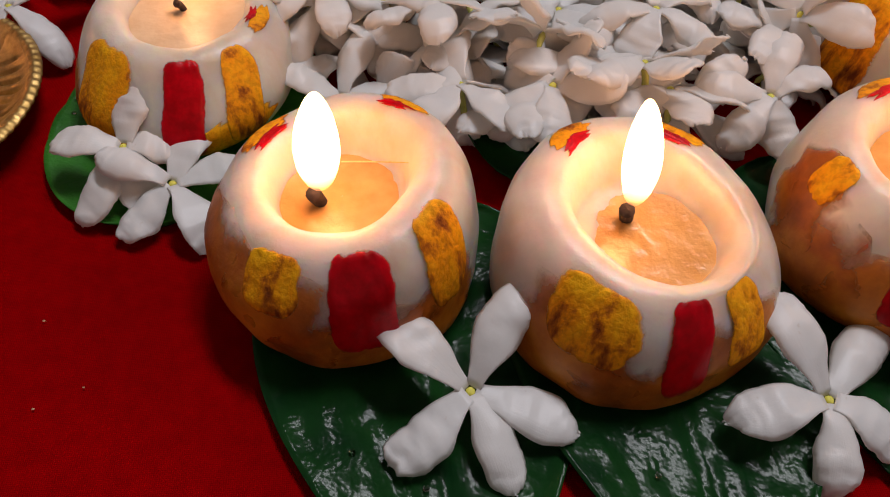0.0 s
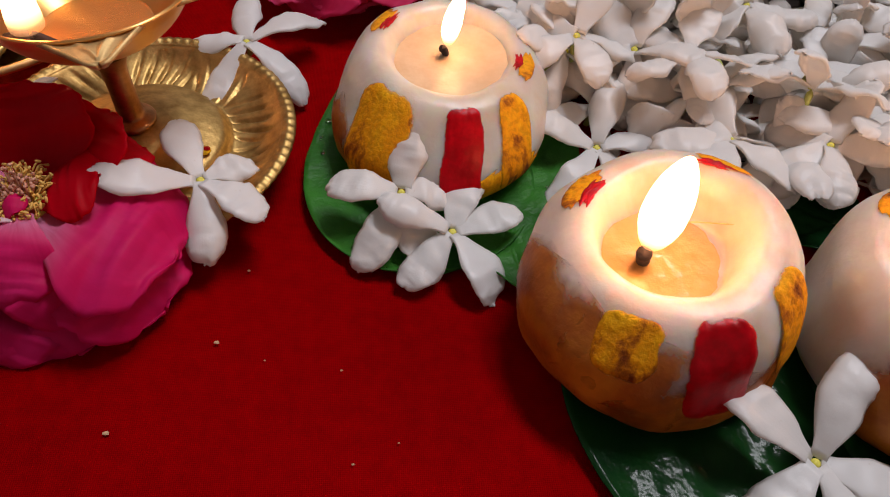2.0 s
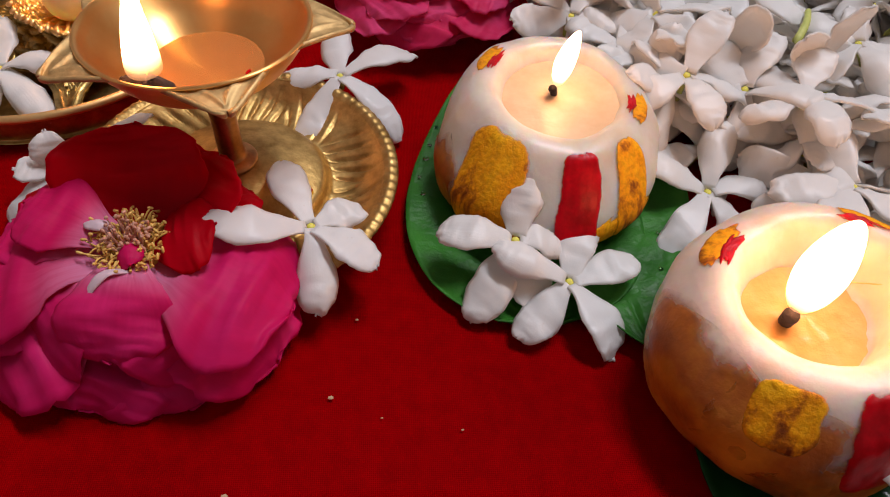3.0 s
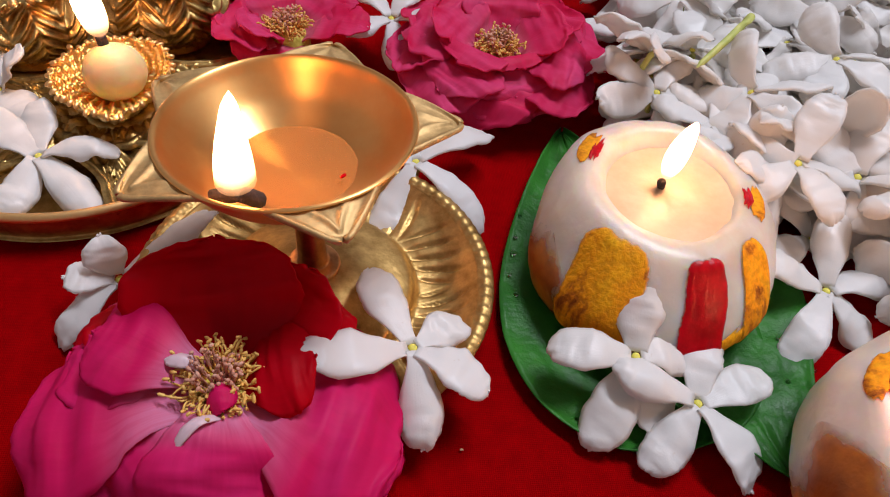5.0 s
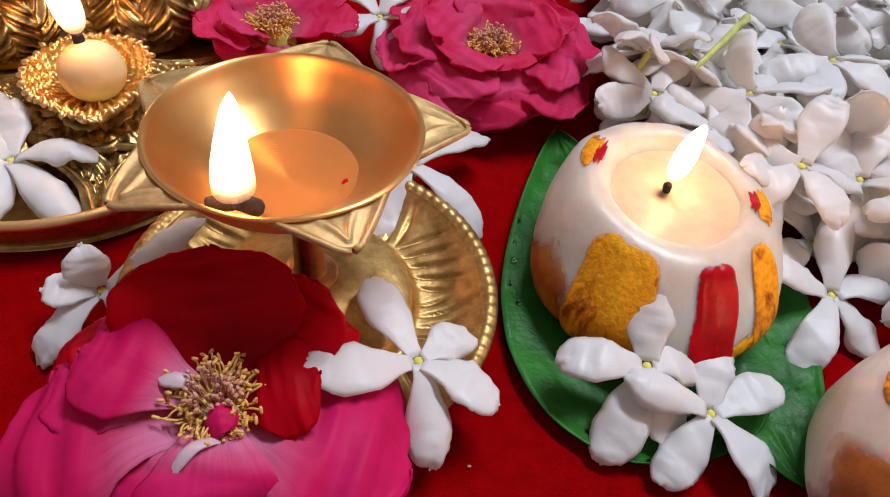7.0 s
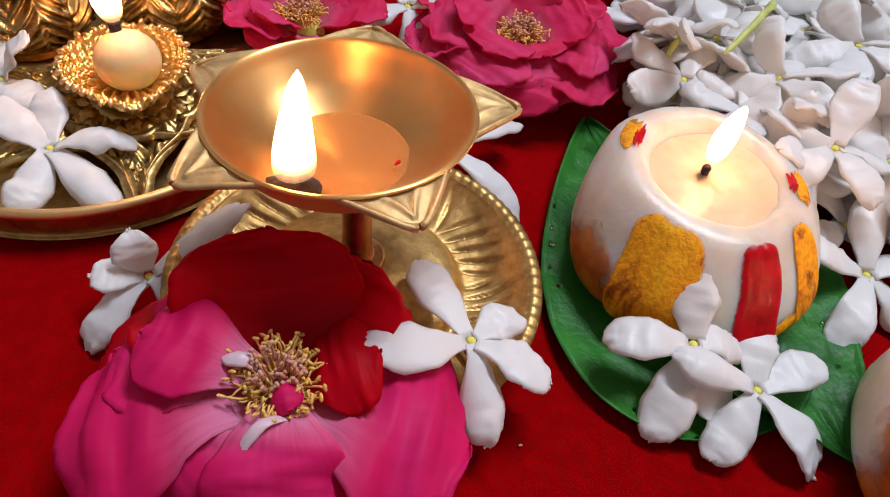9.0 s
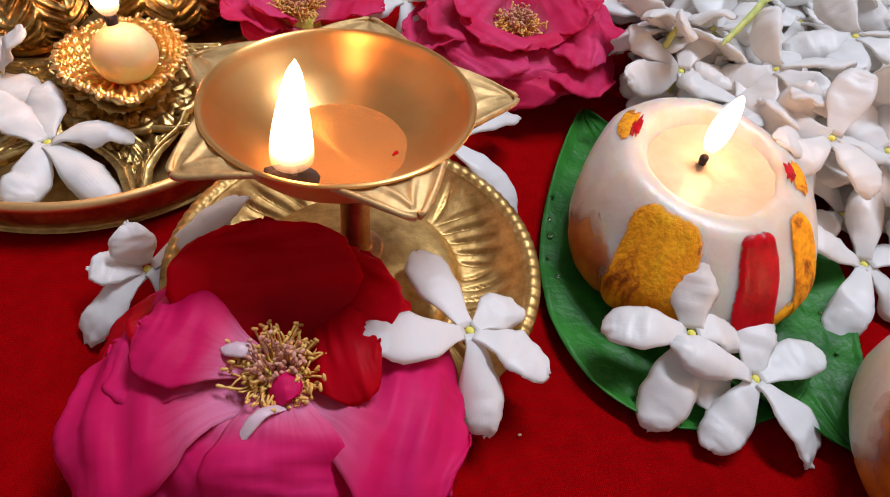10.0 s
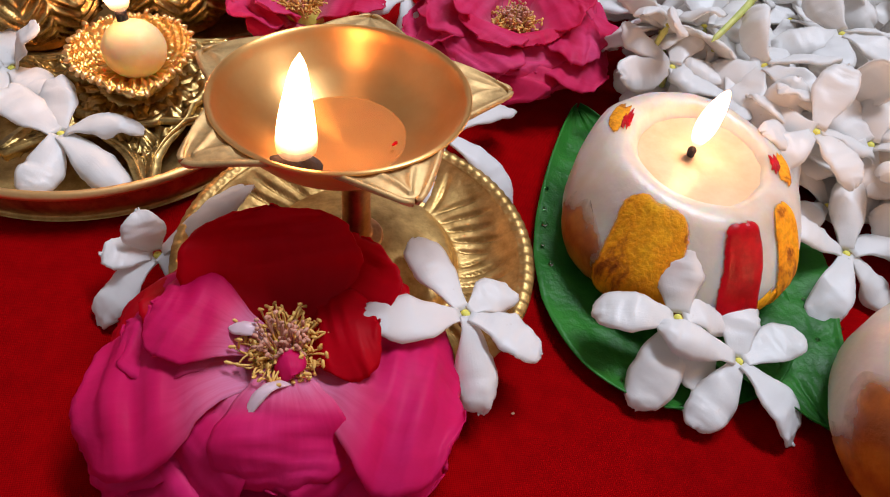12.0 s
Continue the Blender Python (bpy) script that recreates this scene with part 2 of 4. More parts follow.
# pale, so that the unseen walls throw fill light into the heap
PAINT = plain("wall_paint", [(0.3, (0.66, 0.64, 0.61)), (0.7, (0.72, 0.70, 0.67))], 6, 0.8, 0, 0.002)
GHEE = plain("ivory_ghee_ball", [(0.3, (0.88, 0.62, 0.28)), (0.7, (0.93, 0.72, 0.40))], 120, 0.5, 0, 0.0003, 160)
GHEE.node_tree.nodes["Principled BSDF"].inputs["Subsurface Weight"].default_value = 0.7
GHEE.node_tree.nodes["Principled BSDF"].inputs["Subsurface Scale"].default_value = 0.006
CRUMB = plain("dry_crumb", [(0.3, (0.45, 0.25, 0.12)), (0.7, (0.75, 0.55, 0.35))], 700, 0.9)


# ---- building blocks ----
def part(name, bm, mat, parent=None, label="", smooth=True):
    me = bpy.data.meshes.new(name)
    bm.normal_update()
    bm.to_mesh(me)
    bm.free()
    me.materials.append(mat)
    if smooth:
        me.polygons.foreach_set("use_smooth", [True] * len(me.polygons))
    ob = new(name, me)
    if parent:
        ob.parent = parent
    if label:
        tagged(ob, label)
    return ob


def thing(name, at, label, category, group="", kind=""):
    ob = new(name)
    ob.empty_display_size = 0.01
    ob.location = at
    return tagged(ob, label, category, group, kind)


def sheet(bm, f, nu, nv, closed_v=False):
    """A grid of f(u, v), u and v from 0 to 1."""
    g = [[bm.verts.new(f(i / nu, j / nv)) for j in range(nv if closed_v else nv + 1)] for i in range(nu + 1)]
    m = len(g[0])
    for i in range(nu):
        for j in range(m if closed_v else nv):
            k = (j + 1) % m
            bm.faces.new((g[i][j], g[i + 1][j], g[i + 1][k], g[i][k]))
    return g


def slab(bm, f, nu, nv, thick, marked=False):
    """A thin body: the grid of f and its underside, joined round the edge. marked: keeps u and v in the points."""
    if marked:
        for name in ("length", "across"):
            bm.verts.layers.float.new(name)
        length, across = bm.verts.layers.float["length"], bm.verts.layers.float["across"]
    top = sheet(bm, f, nu, nv)
    low = []
    for i in range(nu + 1):
        row = []
        for j in range(nv + 1):
            k = min(i, nu - 1)
            a = top[max(k - 1, 0)][j].co - top[k + 1][j].co
            b = top[k][max(j - 1, 0)].co - top[k][min(j + 1, nv)].co
            n = a.cross(b)
            n = n.normalized() if n.length > 1e-12 else Vector((0, 0, 1))
            row.append(bm.verts.new(top[i][j].co - n * thick))
        low.append(row)
    for i in range(nu):
        for j in range(nv):
            bm.faces.new((low[i][j], low[i][j + 1], low[i + 1][j + 1], low[i + 1][j]))
    for i in range(nu):
        bm.faces.new((top[i][0], low[i][0], low[i + 1][0], top[i + 1][0]))
        bm.faces.new((top[i][nv], top[i + 1][nv], low[i + 1][nv], low[i][nv]))
    for j in range(nv):
        bm.faces.new((top[0][j], top[0][j + 1], low[0][j + 1], low[0][j]))
        bm.faces.new((top[nu][j], low[nu][j], low[nu][j + 1], top[nu][j + 1]))
    if marked:
        for g in (top, low):
            for i in range(nu + 1):
                for j in range(nv + 1):
                    g[i][j][length], g[i][j][across] = 1 - (1 - i / nu) ** 2, 2 * j / nv - 1


def along(points, u):
    """A smooth curve through points, u from 0 to 1."""
    n = len(points) - 1
    k = min(int(u * n), n - 1)
    s = u * n - k
    p = [Vector(points[min(max(k + d, 0), n)]) for d in (-1, 0, 1, 2)]
    return 0.5 * (2 * p[1] + (p[2] - p[0]) * s + (2 * p[0] - 5 * p[1] + 4 * p[2] - p[3]) * s * s + (3 * p[1] - p[0] - 3 * p[2] + p[3]) * s ** 3)


def lathe(bm, points, steps, sides, shape=None, at=(0, 0, 0)):
    at = Vector(at)

    def f(u, v):
        r, z = along(points, u)
        p = Vector((r * math.cos(v * math.tau), r * math.sin(v * math.tau), z))
        return at + (shape(p, u, v * math.tau) if shape else p)
    sheet(bm, f, steps, sides, True)


def rod(bm, points, radii, sides=8, steps=12):
    """A round bar along a curve; radii: at its start and its end."""
    def f(u, v):
        p = along(points, u)
        d = (along(points, min(u + 0.02, 1)) - along(points, max(u - 0.02, 0))).normalized()
        a = d.orthogonal().normalized()
        b = d.cross(a)
        r = radii[0] + (radii[1] - radii[0]) * u
        r *= min(1, 12 * u + 0.05, 12 * (1 - u) + 0.05)
        return p + r * (a * math.cos(v * math.tau) + b * math.sin(v * math.tau))
    sheet(bm, f, steps, sides, True)


def ball(bm, at, r, squash=1.0, sides=8):
    m = Matrix.Translation(at) @ Matrix.Diagonal((1, 1, squash, 1))
    bmesh.ops.create_uvsphere(bm, u_segments=sides, v_segments=max(4, sides // 2 + 1), radius=r, matrix=m)


def petal(bm, base, tip, width, arch=0.1, roll=0.0, skew=0.15, cup=0.15, curl=0.0, fat=0.66, neck=0.28, thick=0.0005, nu=14, nv=8, wave=0.04, seed=0.0, lift=(0, 0, 1), ruffle=0.0, hem=0.0, square=2.2):
    """A petal from base to tip. arch, cup and curl bend it along, across and at the tip, in parts of its length or width; hem rolls its edge under."""
    base, tip = Vector(base), Vector(tip)
    x = tip - base
    length = x.length
    x.normalize()
    z = (Vector(lift) - x * x.dot(Vector(lift))).normalized()
    z = Matrix.Rotation(roll, 3, x) @ z
    y = z.cross(x)

    def f(u, v):
        s = 2 * v - 1
        u = 1 - (1 - u) ** 2
        if u < fat:
            k = u / fat
            w = neck + (1 - neck) * (k * k * (3 - 2 * k))
        else:
            k = (u - fat) / (1 - fat)
            w = math.sqrt(max(1 - k ** square, 0.0004))
        full = w
        w *= width / 2 * (1 + 0.07 * noise.noise(Vector((u * 5, 2.0 if s > 0 else 8.0, seed * 3))) + 0.04 * noise.noise(Vector((u * 26, 3.0 if s > 0 else 7.0, seed * 5))))
        side = skew * width * math.sin(u * 2.6) * 0.6 + s * w
        q = Vector((u * 19 + seed * 7, s * 1.6 + seed * 3, seed))
        h = arch * length * math.sin(u * math.pi) + cup * width * (s * s) * full * min(1, u * 1.8) - curl * length * max(0, u - 0.55) ** 2 * 4
        h -= hem * width * (abs(s) ** 5 * min(1, 2 * u) * full + max(0, (u - 0.86) / 0.14) ** 3)
        h += wave * width * (noise.noise(q * 0.32) + 0.5 * noise.noise(q * 0.9)) * min(1, 3 * u)
        h += ruffle * width * abs(s) ** 1.6 * full * noise.noise(Vector((u * 3.1 + seed * 5, 3.0 if s > 0 else 9.0, seed))) * min(1, 2 * u)
        jag = 0.05 * length * noise.noise(Vector((s * full * 2.2 + seed, seed, 1.0))) * max(0, u - 0.55) * 2
        jag += 0.022 * length * noise.noise(Vector((s * full * 9 + seed, u * 5, seed))) * max(0, u - 0.5) * 2
        return base + x * (u * length + jag) + y * side + z * h
    slab(bm, f, nu, nv, thick, True)


# ---- the setting ----
def ground_height(x, y):
    return 0.0006 * noise.noise(Vector((x * 16, y * 22, 3))) + 0.0003 * noise.noise(Vector((x * 60, y * 40, 9))) - 0.0006


bm = bmesh.new()
sheet(bm, lambda u, v: Vector((-1.1 + 2.2 * (0.5 + 4 * (u - 0.5) ** 3), -0.8 + 2.0 * (0.48 + 4 * (v - 0.5) ** 3), 0)), 150, 150)
for v in bm.verts:
    v.co.z = ground_height(v.co.x, v.co.y)
tagged(part("ground", bm, CLOTH), "deep red cotton cloth spread flat under everything", "cloth", kind="structure")


def plane_box(name, lo, hi, label):
    bm = bmesh.new()
    bmesh.ops.create_cube(bm, size=1)
    for v in bm.verts:
        v.co = [lo[i] + (hi[i] - lo[i]) * (v.co[i] + 0.5) for i in range(3)]
    return tagged(part(name, bm, PAINT, smooth=False), label, name.split("_")[0], kind="structure")


# a shell out of view, added to close the room and bounce light
plane_box("wall_north", (-2.2, 2.2, -0.0030), (2.2, 2.3, 2.3), "unseen plain wall added to close the room and bounce light")
plane_box("wall_south", (-2.2, -2.3, -0.0030), (2.2, -2.2, 2.3), "unseen plain wall added to close the room and bounce light")
plane_box("wall_east", (2.2, -2.3, -0.0030), (2.3, 2.3, 2.3), "unseen plain wall added to close the room and bounce light")
plane_box("wall_west", (-2.3, -2.3, -0.0030), (-2.2, 2.3, 2.3), "unseen plain wall added to close the room and bounce light")
plane_box("ceiling", (-2.3, -2.3, 2.3), (2.3, 2.3, 2.4), "unseen plain ceiling added to close the room and bounce light")
plane_box("floor", (-2.3, -2.3, -0.1), (2.3, 2.3, -0.0030), "unseen plain floor added to close the room")


# ---- leaves ----
def leaf(base, tip, half, label, lobe=0.10, z=0.0015, bend=0.002, seed=0.0, mat=None):
    base, tip = Vector((*base, 0)), Vector((*tip, 0))
    x = tip - base
    length = x.length
    x.normalize()
    y = Vector((-x.y, x.x, 0))
    ob = thing("leaf", base, label, "leaf", "leaves under the diyas")

    def f(u, v):
        s = 2 * v - 1
        w = half * (math.sin(math.pi * min(1, u ** 0.62)) ** 0.72) * (1 - 0.25 * u ** 3)
        back = -lobe * length * (1 - u) ** 3 * (abs(s) ** 1.3) * (1.4 - abs(s))
        a = abs(s)
        side = (u * length - a * w * 0.55) / (length / 6.5)
        rib = math.exp(-((side - round(side)) / 0.10) ** 2) * a ** 0.2 * (1 - a * 0.5)
        mid = math.exp(-(a / 0.05) ** 2)
        h = z - 0.0006 * rib - 0.0009 * mid + 0.0005 * noise.noise(Vector((u * 14, s * 8, seed)))
        h += bend * a ** 2 * (0.5 + noise.noise(Vector((u * 3, s * 2, seed + 4)))) + 0.0012 * a ** 6
        return x * (u * length + back) + y * (s * max(w, 0.0004)) + Vector((0, 0, max(h, 0.0004)))
    bm = bmesh.new()
    slab(bm, f, 56, 40, 0.0004)
    part("blade", bm, mat or LEAF, ob)
    bm = bmesh.new()
    rod(bm, [x * 0.004 + Vector((0, 0, 0.001)), x * 0.001 + Vector((0, 0, 0.001)), -x * 0.002 + Vector((0, 0, 0.001))], (0.0011, 0.0009))
    part("stalk", bm, TUBE, ob)
    return ob


leaf((-0.072, 0.126), (-0.078, 0.247), 0.037, "glossy green betel leaf lying under a white diya", 0.04, seed=1)
leaf((-0.062, 0.205), (-0.044, 0.115), 0.036, "glossy green leaf with pale veins beneath a white diya", 0.08, 0.0030, seed=2)
leaf((0.000, 0.125), (0.010, 0.000), 0.044, "wet dark green leaf lying under a white diya", 0.05, seed=3, mat=WET_LEAF)
leaf((0.068, 0.122), (0.066, -0.004), 0.043, "wet dark green leaf with a glossy blistered surface", 0.05, 0.0032, seed=4, mat=WET_LEAF)
leaf((0.130, 0.135), (0.125, 0.015), 0.040, "dark green leaf half hidden under a white diya", 0.05, seed=5, mat=WET_LEAF)
leaf((0.060, 0.135), (0.020, 0.165), 0.018, "small dark green leaf among white flowers", 0.05, 0.0030, seed=6, mat=WET_LEAF)


# ---- carved white diyas ----
def diya(at, radius, height, label, marks=(), dots=(), stains=(), slope=(0.0, 0.0), shift=(0.0, 0.0), flame=(0.006, 0.036, 0.0, 0.0), wick_at=(0.0, -0.002), fill=0.80, mouth=0.56, seed=0.0, squash=1.0, lit=True, foot=0.72, egg=(0.0, 0.0), cord=1.0, ghee=None):
    """at: centre on the cloth. slope: rise of the rim per metre east and north. shift: the mouth's offset. Marks: (azimuth, low, high, half width, material) in degrees and parts of the height."""
    ob = thing("diya", (*at, 0.0022), label, "candle", "white diyas")
    R, H = radius, height
    prof = [(0.02, 0.0), (foot - 0.15, 0.0), (foot, 0.02), (min(0.985, foot + 0.13), 0.14), (1.0, 0.32), (0.985, 0.50), (0.93, 0.74), (0.84, 0.905), (0.74, 0.985), (mouth + 0.07, 1.0),
            (mouth, 0.955), (mouth - 0.05, 0.86), (mouth - 0.09, 0.75), (mouth - 0.16, 0.67), (0.02, 0.65)]
    pts = [Vector((r * R, z * H)) for r, z in prof]
    sx, sy = shift

    def shape(p, u, a):
        k = min(max((p.z / H - 0.35) / 0.6, 0), 1)
        k = k * k * (3 - 2 * k)
        q = Vector((math.cos(a) * 1.4, math.sin(a) * 1.4, p.z / H * 1.5 + seed * 5))
        if u > 0.56:
            long = 1 + egg[1] * max(0, math.cos(a - radians(egg[0]))) ** 2 * min(1, (u - 0.56) * 10)
            p = Vector((p.x * long, p.y * long, p.z))
        grow = 1 + 0.055 * noise.noise(q) + 0.022 * noise.noise(q * 2.3)
        p = Vector((p.x * grow, p.y * grow * squash, p.z))
        p.z += k * (slope[0] * p.x + slope[1] * p.y) + 0.0005 * noise.noise(q * 2) * k
        return p + Vector((sx * k, sy * k, 0))
    bm = bmesh.new()
    lathe(bm, pts, 60, 72, shape)
    part("cup", bm, WAX, ob)

    def skin(a, z, out):
        """A point on the outer wall, at an azimuth and a share of the way from foot to rim, raised by out."""
        lo = 2 / 14 + min(max(z, 0), 1) * 7.2 / 14
        r, zz = along(pts, lo)
        r2, z2 = along(pts, lo + 0.01)
        n = Vector((z2 - zz, -(r2 - r))).normalized()
        r, zz = r + n.x * out, zz + n.y * out
        return shape(Vector((r * math.cos(a), r * math.sin(a), zz)), lo, a)

    def patch(title, azimuth, low, high, half, mat, thick=0.0007, rag=0.20, lean=0.0, square=2.6):
        bm = bmesh.new()

        def f(u, v):
            s = 2 * v - 1
            e = (1 - 0.98 * abs(2 * u - 1) ** square) ** 0.5 + rag * noise.noise(Vector((u * 5 + azimuth, s * 0.7, seed)))
            a = radians(azimuth + s * half * 1.10 * e + lean * (u - 0.5))
            zz = low + (high - low) * (u + 0.03 * rag * 5 * noise.noise(Vector((s * 3, azimuth, seed + 2))))
            edge = min(1, 5 * (1 - abs(s)), 8 * u + 0.0, 8 * (1 - u))
            bumpy = 0.35 * noise.noise(Vector((u * 6, s * 4, azimuth * 0.1)))
            return skin(a, min(zz, 1.0), 0.00016 + thick * max(edge, 0) * (0.8 + bumpy))
        for name in ("fade", "run"):
            bm.verts.layers.float.new(name)
        fade, run = bm.verts.layers.float["fade"], bm.verts.layers.float["run"]
        grid = sheet(bm, f, 26, 18)
        for i, row in enumerate(grid):
            for j, vert in enumerate(row):
                vert[fade], vert[run] = min(1 - abs(j / 9 - 1), i / 13, 2 - i / 13), i / 26
        return part(title, bm, mat, ob)
    for azimuth, low, high, half, mat in stains:
        patch("turmeric_stain", azimuth, low, high, half, mat, 0.00035, 0.45)
    for k, (azimuth, low, high, half, mat) in enumerate(marks):
        red = mat is KUMKUM
        patch("kumkum_stripe" if red else "turmeric_stripe", azimuth, low, high, half, mat, 0.0009 if red else 0.0008, 0.10 if red else 0.12, square=5.0 if red else 3.4)
    for azimuth, half in dots:
        dab = patch("turmeric_dot", azimuth, 0.76, 0.93, half * 1.35, TURMERIC, 0.0003, 0.35)
        patch("kumkum_dot", azimuth + 0.15 * half, 0.89, 0.99, half * 1.0, KUMKUM, 0.0005, 0.8).parent = dab
    # the pool of ghee, the wick and the flame
    level = fill * H
    bm = bmesh.new()
    top = Vector((sx, sy, level))
    lathe(bm, [(0.0001, 0.0), (0.2 * R, 0.0), (0.4 * R, 0.0001), ((mouth + 0.06) * R, 0.0004)], 10, 40, lambda p, u, a: Vector((p.x, p.y, 0)) * (1 + egg[1] * max(0, math.cos(a - radians(egg[0]))) ** 2) + Vector((0, 0, p.z + 0.0003 * noise.noise(p * 420))), top)
    part("ghee_pool", bm, ghee or POOL, ob)
    if lit:
        wx, wy = sx + wick_at[0], sy + wick_at[1]
        bm = bmesh.new()
        rod(bm, [(wx + 0.001, wy + 0.001, level - 0.002), (wx, wy, level + 0.002), (wx - 0.0008, wy - 0.0012, level + 0.0055 * cord)], (0.0017 * cord, 0.0021 * cord), 10, 12)
        part("wick", bm, CHAR, ob, "charred cotton wick")
        fr, fh, lx, ly = flame
        bm = bmesh.new()
        prof_f = [(0.0001, 0.0), (0.42, 0.04), (0.72, 0.14), (0.95, 0.30), (1.0, 0.48), (0.86, 0.68), (0.58, 0.85), (0.28, 0.96), (0.01, 1.0)]
        lathe(bm, [(r * fr, z * fh) for r, z in prof_f], 22, 16, lambda p, u, a: p + Vector((lx, ly, 0)) * (p.z / fh) ** 1.6, (wx + 0.0012, wy + 0.001, level + 0.0050 * cord))
        part("flame", bm, FIRE, ob, "bright steady yellow-white flame")
    return ob


STAIN = plain("diluted_turmeric", [(0.3, (0.16, 0.030, 0.002)), (0.5, (0.44, 0.100, 0.004)), (0.7, (0.68, 0.23, 0.016))], 60, 0.45, 0, 0.0006, 300)


def powdery(mat, scale, low, high, rag):
    """Lets a smear end in a ragged edge instead of a cut one."""
    nt = mat.node_tree
    att = nt.nodes.new("ShaderNodeAttribute")
    att.attribute_name = "fade"
    mul = node(nt, "ShaderNodeMath")
    mul.operation, mul.inputs[1].default_value = "MULTIPLY_ADD", rag
    nt.links.new(noise_fac(nt, coords(nt), scale, 4, 0.6), mul.inputs[0])
    nt.links.new(att.outputs["Fac"], mul.inputs[2])
    ease = node(nt, "ShaderNodeMapRange")
    ease.interpolation_type = "SMOOTHSTEP"
    ease.inputs["From Min"].default_value, ease.inputs["From Max"].default_value = low, high
    nt.links.new(mul.outputs[0], ease.inputs[0])
    clear, mix = nt.nodes.new("ShaderNodeBsdfTransparent"), nt.nodes.new("ShaderNodeMixShader")
    nt.links.new(ease.outputs[0], mix.inputs[0])
    nt.links.new(clear.outputs[0], mix.inputs[1])
    nt.links.new(nt.nodes["Principled BSDF"].outputs[0], mix.inputs[2])
    nt.links.new(mix.outputs[0], nt.nodes["Material Output"].inputs[0])


powdery(STAIN, 110, 0.34, 0.84, 0.78)
powdery(TURMERIC, 260, 0.18, 0.32, 0.28)
powdery(KUMKUM, 260, 0.17, 0.28, 0.26)
diya((-0.0145, 0.1060), 0.0358, 0.0365, "white carved diya with turmeric and kumkum stripes, lit", [(-121, 0.48, 0.83, 14, TURMERIC), (-82, 0.28, 0.86, 13, KUMKUM), (-42, 0.33, 0.86, 12, TURMERIC)],
     [(140, 12), (49, 12)], [(-158, 0.0, 0.80, 34, STAIN), (-122, 0.0, 0.72, 32, STAIN), (-88, 0.0, 0.52, 34, STAIN), (-45, 0.0, 0.5, 22, STAIN)], (0.13, 0.0), (0.000, 0.003), (0.0056, 0.030, 0.002, 0.001), (-0.006, -0.002), 0.70, 0.53, seed=0.3, foot=0.86, egg=(40, 0.12))
diya((0.0595, 0.0900), 0.0370, 0.0345, "white carved diya with smeared turmeric stripes and a slanted rim, lit", [(-124, 0.42, 0.82, 19, TURMERIC), (-84, 0.22, 0.86, 9, KUMKUM), (-57, 0.30, 0.88, 10, TURMERIC)],
     [(128, 11), (58, 11)], [(-130, 0.0, 0.66, 34, STAIN), (-98, 0.0, 0.50, 32, STAIN), (-60, 0.0, 0.66, 26, STAIN)], (-0.12, 0.05), (0.001, 0.004), (0.0046, 0.034, -0.003, 0.001), (-0.003, 0.003), 0.68, 0.54, seed=1.7, foot=0.86, egg=(-55, 0.22))
diya((0.138, 0.097), 0.0372, 0.0385, "white carved diya stained brown with turmeric", [(-175, 0.55, 0.85, 9, TURMERIC), (-120, 0.3, 0.85, 10, KUMKUM)],
     [(112, 12), (50, 12)], [(-160, 0.0, 0.62, 30, STAIN), (-125, 0.0, 0.6, 28, STAIN), (-180, 0.3, 0.8, 20, STAIN)], (0.0, 0.03), (0.002, 0.003), (0.005, 0.030, 0.001, 0.0), (0.0, 0.0), 0.78, seed=2.9, foot=0.8)
diya((-0.0665, 0.1820), 0.0347, 0.0300, "white carved diya with broad turmeric patches on a green leaf, lit", [(-131, 0.0, 0.84, 20, TURMERIC), (-84, 0.16, 0.86, 10.5, KUMKUM), (-52, 0.10, 0.86, 11, TURMERIC)],
     [(146, 12), (-14, 11)], [(-170, 0.0, 0.5, 24, STAIN), (-125, 0.0, 0.5, 22, STAIN), (-60, 0.03, 0.42, 24, TURMERIC)], (-0.07, 0.03), (0.0025, 0.0070), (0.0030, 0.018, 0.004, 0.002), (-0.0010, 0.0020), 0.88, 0.55, seed=4.2, foot=0.84, egg=(60, 0.08), cord=0.62, ghee=POOL_PALE)
diya((0.178, 0.168), 0.0365, 0.040, "white carved diya with turmeric patch among white flowers", [(-165, 0.2, 0.86, 16, TURMERIC), (-120, 0.3, 0.85, 12, KUMKUM)],
     [(120, 9)], (), (0.0, 0.03), (0.0, 0.003), (0.005, 0.034, 0.001, 0.0), (0.0, 0.0), 0.78, seed=5.5)

ob = thing("straw", (-0.0070, 0.1140, 0.0345), "thin dry golden straw lying across a diya's mouth", "straw")
bm = bmesh.new()
rod(bm, [(-0.0080, 0.0008, 0.0), (0.0, 0.0002, 0.0), (0.0105, -0.0010, 0.0)], (0.00022, 0.00018), 6, 8)
part("stalk", bm, STAMEN_DRY, ob)


